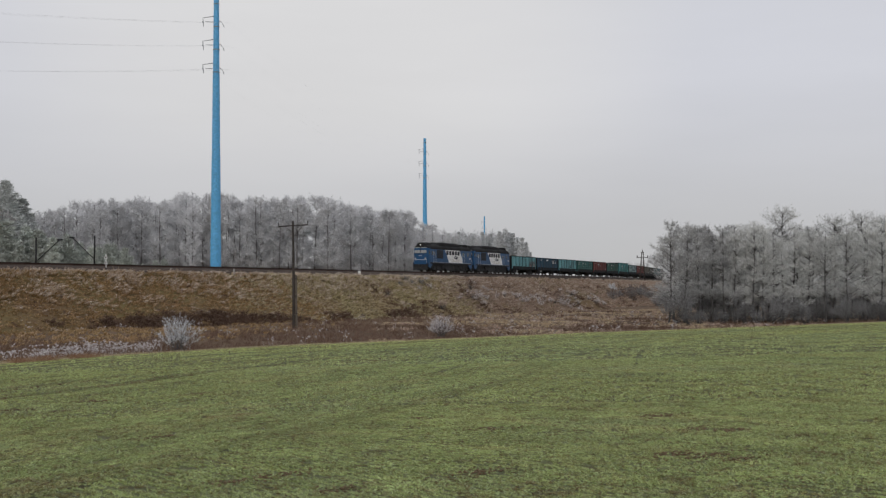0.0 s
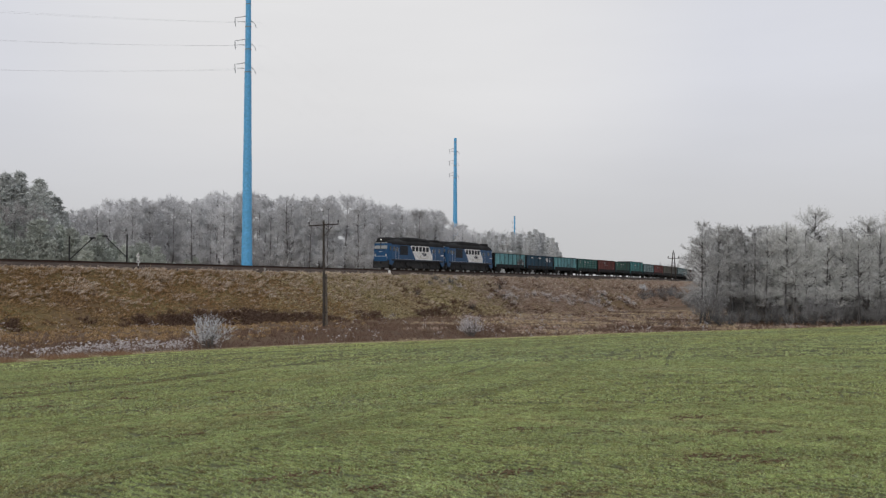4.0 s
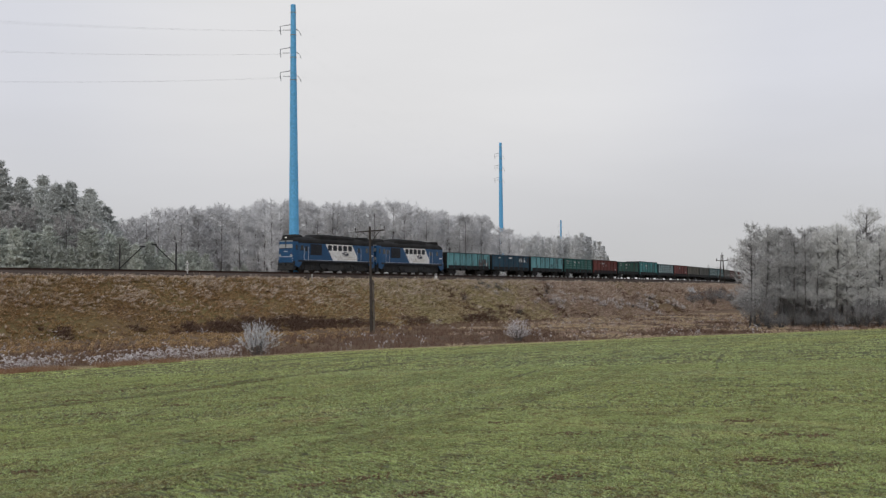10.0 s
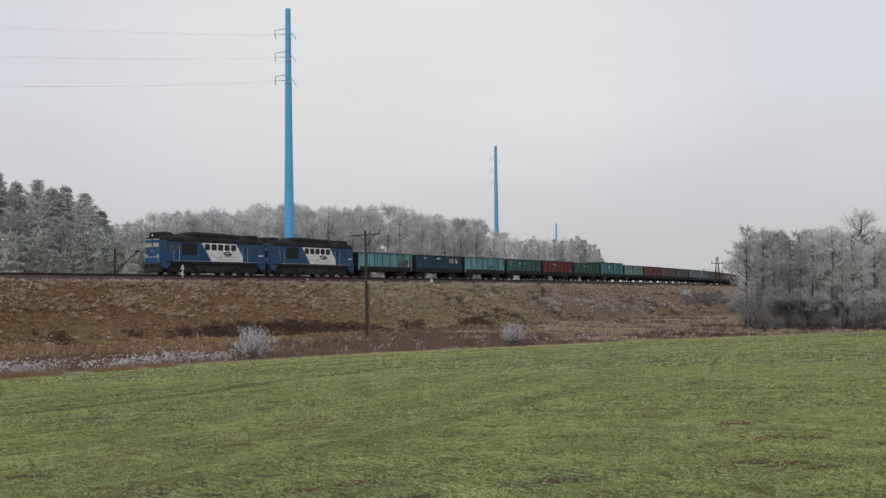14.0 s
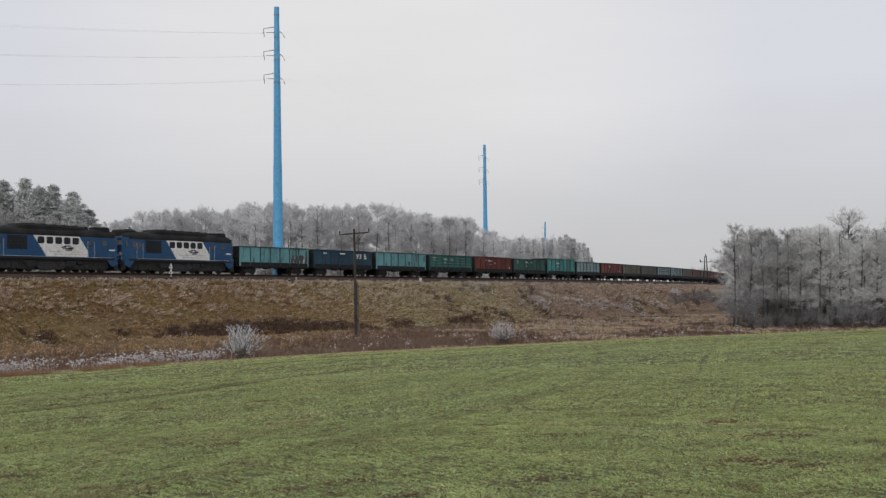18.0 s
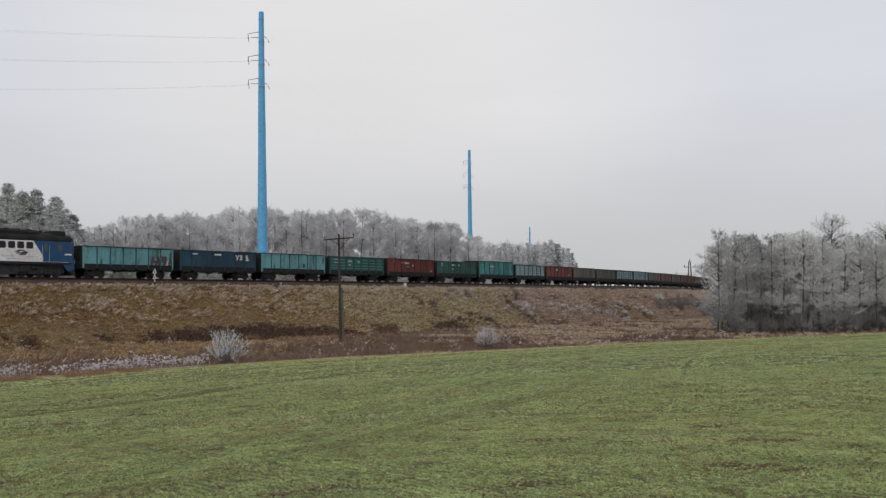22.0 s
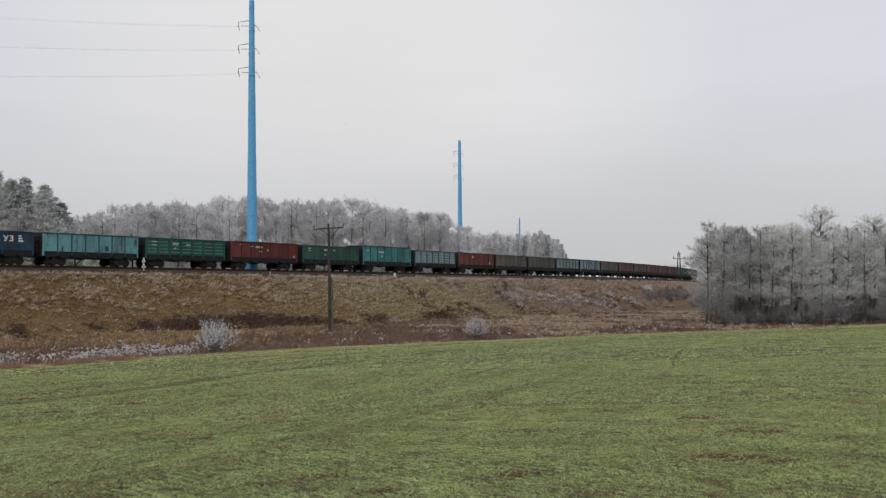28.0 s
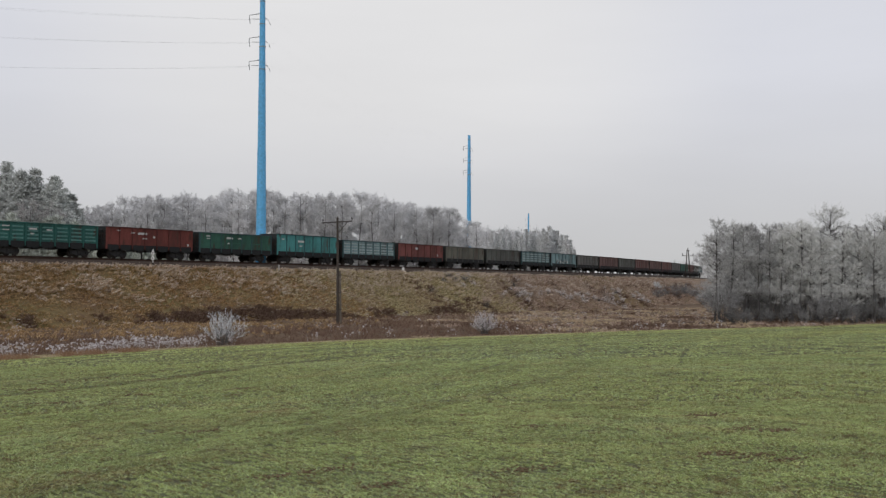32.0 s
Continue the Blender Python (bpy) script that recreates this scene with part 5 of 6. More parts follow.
# farther trees to the right of it, mixed
far_bare = [plant("frosted_tree", bare_tree_meshes(40 + i, 15.0, 0.25, 2.6, 26, 3, 4, 0.036, 0.8, M_BARK, M_TWIG), "distant bare tree white with frost", "tree", "far trees") for i in range(2)]
spots = []
for i in range(44):
    u = 0.012 + 0.105 * (i % 22 + R.uniform(-0.4, 0.4)) / 21
    yy = 350 + 14 * (i // 22) + R.uniform(-8, 8)
    top = 0.043 - 0.016 * max(0, (u - 0.094) / 0.02) + R.uniform(-0.005, 0.001)
    spots.append((u * yy, yy, VALLEY_Z, (top * yy + 4.65) / 15.0, R.uniform(0, 360)))
stand(far_bare, spots)
# the far conifers' haze is in their needle colour
far_pine = [plant("frosted_conifer", conifer_meshes(60 + i, 16.0, 0.10, 2.3, 28, 6, 8, 9, 0.42, True, M_NEEDLE_FAR), "distant frosted conifer, paled for haze", "conifer", "far trees") for i in range(2)]
spots = []
for u, top in ((0.047, 0.046), (0.056, 0.047), (0.068, 0.0455), (0.076, 0.047), (0.083, 0.046), (0.0905, 0.0475), (0.0955, 0.050), (0.102, 0.046), (0.110, 0.0425), (0.1135, 0.038), (0.117, 0.030), (0.062, 0.044), (0.088, 0.044), (0.052, 0.043), (0.072, 0.043), (0.080, 0.0435), (0.093, 0.0455), (0.099, 0.0465), (0.106, 0.043)):
    yy = 333 + R.uniform(-6, 6)
    spots.append((u * yy, yy, VALLEY_Z, (top * yy + 4.65) / 16.6, R.uniform(0, 360)))
stand(far_pine, spots, 1.0)
haze = [plant("frosted_tree", bare_tree_meshes(48, 12.0, 0.2, 3.0, 20, 3, 3, 0.05, 0.9, M_BARK, M_TWIG), "faint far bare tree", "tree", "far trees")]
stand(haze, [(u * yy, yy, VALLEY_Z, h / 12.0, 40 * i) for i, (u, yy, h) in enumerate(((0.19, 620, 15), (0.20, 640, 16), (0.205, 600, 15), (0.215, 630, 17), (0.223, 610, 19), (0.23, 640, 21), (0.24, 620, 23), (0.25, 600, 24)))])

# tall pines at the wood's end
pines = [plant("frosted_pine", conifer_meshes(70 + i, 20.0, 0.22, 4.4, 38, 6, 10, 13, 0.30, False), "tall pine with frosted grey-green crown", "pine", "tall pines") for i in range(4)]
spots = []
for i, (u, top) in enumerate(((-0.475, 0.105), (-0.450, 0.110), (-0.425, 0.106), (-0.403, 0.1127), (-0.383, 0.098), (-0.3645, 0.0997), (-0.352, 0.0930), (-0.3406, 0.0939), (-0.3236, 0.0880), (-0.310, 0.0725))):
    yy = 166 + R.uniform(-3, 3) + (u + 0.4) * 40
    spots.append((u * yy, yy, VALLEY_Z, (top * yy + 4.65) / 20.5, R.uniform(0, 360)))
for u, top in ((-0.462, 0.090), (-0.437, 0.092), (-0.413, 0.094), (-0.393, 0.089), (-0.374, 0.084), (-0.358, 0.083), (-0.346, 0.079), (-0.332, 0.078), (-0.317, 0.070), (-0.303, 0.060)):
    yy = 177 + R.uniform(-3, 3) + (u + 0.4) * 40
    spots.append((u * yy, yy, VALLEY_Z, (top * yy + 4.65) / 20.5, R.uniform(0, 360)))
stand(pines, spots, 1.15)

# grey-brown bare trees between the pines and the young conifers
brown = [plant("bare_tree", bare_tree_meshes(77 + i, 15.0, 0.15, 2.8, 40, 3, 6, 0.022, 0.5, M_BARK, M_TWIG_BROWN, 0.6, tip=0.35), "grey-brown leafless tree in front of tall pines", "tree", "bare trees by the pines") for i in range(2)]
stand(brown, [(u * yy, yy, VALLEY_Z, (top * yy + 4.65) / 15.4, 75 * i) for i, (u, yy, top) in enumerate((-0.455 + 0.0185 * j, 161 + 3 * (j % 3), (0.072 if j < 5 else 0.064) - 0.005 * (j % 2)) for j in range(8))])

# young conifers close behind the track
young = [plant("young_conifer", conifer_meshes(80 + i, 10.0, 0.04, 1.9, 22, 7, 9, 10, 0.27, True), "young conifer thick with hoar frost", "conifer", "young conifers") for i in range(4)]
spots = []
for row in range(3):
    for i in range(28):
        u = -0.455 + 0.262 * (i + R.uniform(-0.4, 0.4)) / 27
        yy = 150 + row * 5 + R.uniform(-2, 2) + (u + 0.4) * 70
        top = np.interp(u, (-0.45, -0.31, -0.277, -0.228, -0.196), (0.055, 0.053, 0.044, 0.033, 0.022))
        spots.append((u * yy, yy, VALLEY_Z, (top * yy + 4.65) / 10.4 * R.uniform(0.78, 1.04), R.uniform(0, 360)))
stand(young, spots, 1.2)

# the grove beyond the field's edge: twiggy down to the ground
grove = [plant("grove_tree", bare_tree_meshes(90 + i, 12.0, 0.17 + 0.05 * i, 3.2, 58, 4, 5, 0.0125, 0.50, M_BARK_DARK, M_TWIG_DARK, 0.36, 1, True, 0.22, 0.5, 1.4, 0.75, 0.45), "slender bare tree lightly rimed with frost", "tree", "grove by the field") for i in range(3)]
rimed = [plant("grove_tree", bare_tree_meshes(93 + i, 12.0, 0.17 + 0.05 * i, 3.1, 56, 4, 5, 0.0130, 0.48, M_BARK_DARK, M_TWIG_RIME, 0.38, 1, True, 0.22, 0.5, 1.4, 0.75, 0.45), "slender bare tree thickly rimed with frost", "tree", "grove by the field") for i in range(3)]
spots = []
tops = ((0.2365, 0.0570), (0.2500, 0.0555), (0.2610, 0.0525), (0.2735, 0.0455), (0.2840, 0.0535), (0.2930, 0.0545), (0.3010, 0.0550), (0.3090, 0.0585), (0.3180, 0.0550), (0.3260, 0.0520),
        (0.3450, 0.0500), (0.3570, 0.0535), (0.3717, 0.0510), (0.3900, 0.0580), (0.4060, 0.0600), (0.4200, 0.0570), (0.4380, 0.0620), (0.4600, 0.0600), (0.4850, 0.0620), (0.5150, 0.0600))
for i, (u, top) in enumerate(tops):
    for row in range(2 + (i % 3 > 1)):
        yy = 146 + 9 * row + R.uniform(-2, 3) + max(0, (u - 0.36)) * 90
        uu, k = u + row * R.uniform(0.001, 0.005), 1.0 - row * R.uniform(0.04, 0.13)
        spots.append((uu * yy, yy, VALLEY_Z - 0.1, (top * k * yy + 4.65) / 12.4, R.uniform(0, 360)))
stand(grove, [q for q in spots if q[0] / q[1] < 0.293])
stand(rimed, [q for q in spots if q[0] / q[1] >= 0.293])
tall = [plant("alder_tree", bare_tree_meshes(99, 15.0, 0.70, 3.9, 38, 3, 6, 0.011, 0.36, M_BARK_DARK, M_TWIG_RIME, 0.30, tip=0.22, flat=0.7, stout=1.8, fan=0.60, dome=1.0), "tall bare alder with a spreading top above the grove", "tree", "grove by the field")]
stand(tall, [(u * yy, yy, VALLEY_Z, (top * yy + 4.65) / 16.2, 70 * i) for i, (u, yy, top) in enumerate(((0.334, 150, 0.0735), (0.3795, 152, 0.0655), (0.404, 160, 0.069), (0.424, 166, 0.066), (0.455, 165, 0.072)))])
# backing trees in darker twigs: the grove's inner shade as colour
backing = [plant("grove_tree", bare_tree_meshes(97 + i, 12.0, 0.05, 3.0, 46, 3, 6, 0.020, 0.60, M_BARK_DARK, M_TWIG_SHADE, 0.5, tip=0.3), "bare tree deep in the grove, darkened for shade", "tree", "grove by the field") for i in range(2)]
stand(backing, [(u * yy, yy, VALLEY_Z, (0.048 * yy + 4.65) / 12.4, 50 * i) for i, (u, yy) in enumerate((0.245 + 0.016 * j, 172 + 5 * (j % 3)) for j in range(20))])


# ---- bushes, weeds and grass ----
def bush(name, x, y, z, height, label, mat, stems=70, seed=1, spread_out=0.75, low=0.5, twigs=8, open_base=False):
    rng = np.random.default_rng(seed)
    ob = thing(name, label, "bush", pose(x, y, z))
    az, tilt = rng.uniform(0, 2 * math.pi, stems), rng.uniform(low, 1.5, stems)
    d = np.stack([np.cos(az) * np.cos(tilt), np.sin(az) * np.cos(tilt), np.sin(tilt)], 1)
    st = rng.normal(0, 0.14, (stems, 3)) * [1, 1, 0]
    ln = height * rng.uniform(0.7, 1.05, stems) * (spread_out + 0.25 * np.sin(tilt))
    m, mid, end, d2 = limbs(rng, st, d, ln, np.full(stems, 0.022), 0.18)
    part("branchwork", soup("branchwork", *m, M_BARK_DARK), M_BARK_DARK, ob)
    pieces = []
    pts = np.concatenate([mid * 0.75 + end * 0.25, (mid + end) / 2, end, mid + (end - mid) * 0.75])
    ways = np.concatenate([d, d2, d2, d2])
    if open_base:
        at, way = along(rng, st, mid, end, d, d2, 5, 0.42)
        side = spread(rng, way, 1, 0.55) + [0, 0, 0.15]
        m, mid, end, d2 = limbs(rng, at, side, rng.uniform(0.14, 0.30, len(at)) * height, np.full(len(at), 0.013), 0.2)
        pieces.append(m)
        pts, ways = along(rng, at, mid, end, side, d2, 4, 0.2)
    td = spread(rng, ways, twigs, 0.8 if open_base else 0.5)
    ts = np.repeat(pts, twigs, 0) + rng.normal(0, (0.004 if open_base else 0.03) * height, (len(pts) * twigs, 3))
    pieces.append(spikes(ts, ts + td * (rng.uniform(*((0.025, 0.07) if open_base else (0.07, 0.18)), len(ts)) * height)[:, None], 0.010 * max(1, height / 2.2), rng))
    part("twig_mass", soup("twig_mass", *merge(pieces), mat), mat, ob)
    return ob


bush("frosted_bush", -13.9, 77.6, float(land_z(np.array(-13.9), np.array(77.6))) - 0.05, 2.15, "round leafless bush white with hoar frost at the field's edge", M_HOAR, 60, 3, 0.84, 0.60, 3, True)
bush("frosted_bush", 4.3, 104.0, -2.9, 1.95, "low frosted bush among the dead weeds", M_FROST_WEED, 56, 4, 0.72, 0.40, 3, True)
x, y, a = track(169.4, 8.0)
bush("frosted_bush", x, y, 0.3, 1.9, "small white frosted bush on the embankment", M_HOAR, 60, 5)
R2 = random.Random(4)
for i in range(16):
    s = 60 + R2.uniform(0, 8) + 11.5 * i * R2.uniform(0.8, 1.2)
    o = R2.uniform(6, 13)
    x, y, a = track(s, o)
    bush("scrub_bush", x, y, 2.85 - (o - 4.4) * 0.62, R2.uniform(0.9, 1.7), "low leafless scrub on the embankment slope", M_RUDDY if i % 3 else M_WEED, 36, 30 + i, 0.95)
for i in range(14):
    x, y, a = track(172 + 5 * i, 13 + R2.uniform(-5, 6))
    bush("scrub_bush", x, y, VALLEY_Z + (1.5 if i % 2 else 0), R2.uniform(2.2, 3.6), "dark tangled scrub at the embankment's foot", M_TWIG_SHADE, 44, 60 + i, 0.9)
# added shrubs whose dark colour stands for shade at the grove's base
for i in range(30):
    u = 0.242 + 0.0100 * i
    yy = 141 + R2.uniform(0, 8) + max(0, u - 0.36) * 90
    bush("grove_shrub", u * yy, yy, VALLEY_Z, R2.uniform(1.3, 3.0) if i % 3 else R2.uniform(2.6, 4.0), "leafless shrub added under the grove trees, dark for their shade", M_TWIG_SHADE, 44, 90 + i, 0.8, 0.5, 11)
# more added dark shrubs, painting the shaded gaps between the trunks
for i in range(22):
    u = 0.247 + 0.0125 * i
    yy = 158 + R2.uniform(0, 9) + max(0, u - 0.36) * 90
    bush("grove_shrub", u * yy, yy, VALLEY_Z, R2.uniform(3.0, 4.8), "leafless shrub added to fill the shade among the grove trunks", M_TWIG_SHADE, 44, 190 + i, 0.9, 0.4, 11)


def bank_bush(s, o, height, label, mat, seed, stems=30):
    x, y, a = track(s, o)
    bush("bank_shrub", x, y, 2.82 - (o - 4.4) * 0.622, height, label, mat, stems, seed, 1.0, 0.35, 8)


for i in range(72):
    s, o = ((74.5, 6.0), (87.5, 10.6), (89.5, 9.2), (112, 11.0), (119, 11.6), (123, 12.6), (97, 8.0), (104, 10.5), (131, 9.5), (142, 11.5))[i % 10]
    dark = i % 10 == 0 and i % 4 == 0
    bank_bush(s + R2.gauss(0, 2.4), o + R2.gauss(0, 0.9), R2.uniform(0.40, 0.95), "dark frosted herb clump on the embankment" if dark else "pale frosted herb clump on the embankment", M_TWIG_SHADE if dark else M_HERB, 130 + i, 28)
for i in range(12):
    bank_bush(158 + 3.6 * i + R2.uniform(-1, 1), R2.uniform(9.0, 11.4), R2.uniform(1.3, 2.2), "dark brown thicket on the embankment's lower slope", M_BRAMBLE if i % 2 else M_TWIG_SHADE, 160 + i, 44)


def drain_chute(s):
    """A concrete gutter down the slope with a small headwall at its foot."""
    x, y, a = track(s, 10.8)
    tilt = -math.degrees(math.atan(0.622))
    w = thing("drain_chute", "pale concrete drain chute down the embankment", "drain", pose(x, y, 2.85 - 6.4 * 0.622, 0, 0, math.degrees(a) - 90))
    for k in (-0.45, 0.45):
        part("kerb", Shape().box(-1.6, 1.6, k - 0.07, k + 0.07, 0.0, 0.22), M_CONCRETE, w, at=pose(0, 0, 0, 0, -tilt, 0))
    part("gutter", Shape().box(-1.6, 1.6, -0.4, 0.4, -0.05, 0.06), M_CONCRETE, w, at=pose(0, 0, 0, 0, -tilt, 0))
    part("headwall", Shape().box(-1.75, -1.45, -0.9, 0.9, 0.3, 1.25, 0.03), M_CONCRETE, w)


drain_chute(148.5)


def tufts(seed, at, blades, height, width, lean, rng_scale=(0.6, 1.3), splay=0.35):
    """Grass tufts: blades as slim spikes round each point. height, width: arrays or numbers."""
    rng = np.random.default_rng(seed)
    n = len(at)
    a = np.repeat(at, blades, 0) + rng.normal(0, 1, (n * blades, 3)) * np.repeat(np.broadcast_to(height, n), blades)[:, None] * [0.30, 0.30, 0.0]
    h = np.repeat(np.broadcast_to(height, n), blades) * rng.uniform(*rng_scale, n * blades)
    d = rng.normal(0, splay, (n * blades, 3)) + [lean[0], lean[1], 0]
    d[:, 2] = 1.0
    return flat_blades(a, a + d * h[:, None] * 0.8, width, rng)


def on_bank(rng, n, s0, s1, o0, o1):
    """Points on the side of the embankment towards the field."""
    s, o = rng.uniform(s0, s1, n), rng.uniform(o0, o1, n)
    out = np.empty((n, 3))
    for i in range(n):
        x, y, _ = track(s[i], o[i])
        out[i] = x, y, (2.88 - max(0, o[i] - 4.4) * 0.622)
    return out, s, o


def arcs(rng, a, d, length, width, droop):
    """Blades in two pieces that bend over: from a along d, sinking by droop of their length."""
    n = len(a)
    d = d / np.linalg.norm(d, axis=1, keepdims=True)
    u = np.cross(d, rng.normal(size=(n, 3)))
    u /= np.maximum(np.linalg.norm(u, axis=1, keepdims=True), 1e-6)
    w = np.broadcast_to(width, n)[:, None]
    l = np.broadcast_to(length, n)[:, None]
    mid = a + d * l * 0.55
    tip = mid + (d * [1, 1, 0.2] - [0, 0, 1] * np.broadcast_to(droop, n)[:, None]) * l * 0.5
    v = np.stack([a + u * w, a - u * w, mid + u * w * 0.8, mid - u * w * 0.8, tip], 1).reshape(-1, 3)
    i = np.arange(n)[:, None] * 5
    return v, np.concatenate([i + [[0, 1, 3]], i + [[0, 3, 2]], i + [[2, 3, 4]]], 1).reshape(-1, 3)


def tussocks(rng, at, count, size, width, lean):
    """Bent-over grass clumps; the blades fall outwards and with the lean."""
    n = len(at)
    az = rng.uniform(0, 2 * math.pi, n * count)
    out = np.stack([np.cos(az), np.sin(az), np.zeros(n * count)], 1)
    s = np.repeat(np.broadcast_to(size, n), count)
    a = np.repeat(at, count, 0) + out * (s * rng.uniform(0, 0.35, n * count))[:, None]
    d = out * rng.uniform(0.2, 0.9, n * count)[:, None] + [lean[0], lean[1], 0.85]
    return arcs(rng, a, d, s * rng.uniform(0.6, 1.25, n * count), width, rng.uniform(0.1, 0.6, n * count))


rng = np.random.default_rng(9)
near, s, o = on_bank(rng, 8200, -50, 120, 3.7, 14.4)
far, s2, o2 = on_bank(rng, 3600, 120, 300, 3.7, 14.4)
pts, so, oo = np.concatenate([near, far]), np.concatenate([s, s2]), np.concatenate([o, o2])
clump = np.array([noise.noise((p[0] * 0.30, p[1] * 0.30, p[2] * 0.5)) for p in pts])
low = np.clip((oo - 7.5) / 4.5, 0, 1)
size = rng.uniform(0.30, 0.62, len(pts)) * (1.0 + 0.25 * clump) * (1 - 0.35 * low)
broad = np.array([noise.noise((p[0] * 0.06, p[1] * 0.06, p[2] * 0.25)) for p in pts])
zone = so + 16 * broad + rng.normal(0, 5, len(pts))
grown = rng.uniform(0, 1, len(pts)) > 0.45 * low + 0.25 * (broad < -0.1)
for name, sel, mat, words in (("ochre_grass", zone < 33, M_OCHRE, "matted ochre-brown dead grass on the embankment"), ("olive_grass", (zone >= 33) & (zone < 80), M_OLIVE, "olive green winter grass on the embankment"),
                              ("bank_grass", zone >= 80, M_STRAW, "long dry brown grass tussocks on the embankment slope")):
    sel = sel & grown
    tagged(new(name, soup(name, *tussocks(rng, pts[sel], 10, size[sel] * rng.uniform(0.8, 1.4, sel.sum()), 0.024, (0.55, -0.42)), mat)), words, "dry grass", kind="stuff")
turf, ts, _ = on_bank(rng, 24000, -50, 125, 4.2, 14.4)
tint = ts + 22 * np.array([noise.noise((p[0] * 0.09, p[1] * 0.09, 3.0)) for p in turf]) + rng.normal(0, 6, len(ts))
for name, sel, mat, words in (("ochre_turf", tint < 36, M_OCHRE, "short matted ochre turf on the embankment"), ("olive_turf", (tint >= 36) & (tint < 86), M_OLIVE, "short matted olive turf on the embankment"), ("russet_turf", tint >= 86, M_RUDDY, "short russet turf on the embankment")):
    tagged(new(name, soup(name, *tussocks(rng, turf[sel], 5, rng.uniform(0.18, 0.42, sel.sum()), 0.030, (0.6, -0.45)), mat)), words, "grass", kind="stuff")
fine = np.array([noise.noise((p[0] * 0.55, p[1] * 0.55, p[2] * 0.9 + 20)) for p in pts])
hi = (0.55 * clump + 0.5 * fine + (8.8 - oo) * 0.070 + rng.normal(0, 0.15, len(pts))) > 0.06
tagged(new("frosted_grass", soup("frosted_grass", *tussocks(rng, pts[hi] + [0, 0, 0.06], 9, size[hi] * rng.uniform(0.9, 1.7, hi.sum()), 0.027, (0.65, -0.50)), M_FROST_GRASS)),
       "pale frosted grass tips on the embankment slope", "frosted grass", kind="stuff")
bramble, bs, bo = on_bank(rng, 1300, 0, 36, 10.6, 14.4)
keep = (np.abs(bs - 18) / 16) ** 2 + (np.abs(bo - 13.2) / 1.9) ** 2 < rng.uniform(0.2, 1.1, 1300)
b2, _, _ = on_bank(rng, 2000, 58, 240, 6.4, 14.2)
b3, bs3, _ = on_bank(rng, 1400, -45, 66, 12.3, 14.5)
b3 = b3[np.array([noise.noise((p[0] * 0.16, p[1] * 0.16, 9.0)) for p in b3]) > np.where(bs3 < 4, 0.12, -0.10)]
bramble = np.concatenate([bramble[keep], b3, b2[np.array([noise.noise((p[0] * 0.14, p[1] * 0.14, 4.0)) for p in b2]) > 0.05]])
tagged(new("dark_bramble", soup("dark_bramble", *tussocks(rng, bramble, 22, 0.75, 0.02, (0.1, -0.1)), M_BRAMBLE)),
       "dark red-brown bramble thicket at the slope's foot", "bramble", kind="stuff")

ruddy, rs, _ = on_bank(rng, 6000, 70, 290, 4.6, 14.4)
patch = np.array([noise.noise((p[0] * 0.07, p[1] * 0.07, 8.0)) + 0.5 * noise.noise((p[0] * 0.3, p[1] * 0.3, 2.0)) for p in ruddy])
ruddy = ruddy[patch + np.clip((rs - 95) / 60, -0.6, 0.45) > rng.normal(0.08, 0.12, len(rs))]
tagged(new("ruddy_herbs", soup("ruddy_herbs", *tussocks(rng, ruddy, 9, rng.uniform(0.4, 0.95, len(ruddy)), 0.030, (0.25, -0.2)), M_RUDDY)),
       "red-brown dead herbs on the embankment slope", "weeds", kind="stuff")

# the low strip between the field and the embankment
n = 34000
wy = rng.uniform(45, 270, n)
wx = wy * rng.uniform(-0.46, 0.42, n)
d = edge_distance(wx, wy)
tx, ty = np.array([track(q, 13.2)[:2] for q in np.arange(-120, 420, 4)]).T
ok = (d > 0.2) & (d < 75) & (np.interp(wx / wy, tx / ty, ty) > wy)
wx, wy, d = wx[ok], wy[ok], d[ok]
wp = np.stack([wx, wy, land_z(wx, wy)], 1)
meadow = (wx / wy > 0.03 + 0.05 * np.sin(wy * 0.3)) & (d > 3)
thick = np.array([noise.noise((p[0] * 0.25, p[1] * 0.25, 6.0)) for p in wp])
gap = np.interp(wx / wy, tx / ty, ty) - wy
foot_band = ~meadow & (wx < -12 + rng.normal(0, 4, len(d))) & (gap < (gap + np.maximum(d, 0)) * (0.52 + 0.5 * thick + rng.normal(0, 0.10, len(d))))
weeds = ~meadow & ~foot_band
tagged(new("dead_weeds", soup("dead_weeds", *tufts(5, wp[weeds], 9, np.clip(0.42 + 0.5 * thick[weeds] + rng.uniform(-0.12, 0.22, weeds.sum()), 0.15, 1.0), 0.020, (0.1, 0.0), splay=0.42), M_WEED)),
       "reddish brown dead weeds in the low strip", "weeds", kind="stuff")
tagged(new("foot_grass", soup("foot_grass", *tussocks(rng, wp[foot_band], 11, rng.uniform(0.25, 0.50, foot_band.sum()), 0.026, (0.45, -0.30)), M_OCHRE)),
       "ochre dead grass along the embankment's foot", "dry grass", kind="stuff")
mix_of = np.array([noise.noise((p[0] * 0.10, p[1] * 0.06, 15.0)) + 0.6 * noise.noise((p[0] * 0.35, p[1] * 0.2, 1.0)) for p in wp]) + rng.normal(0, 0.08, len(wp))
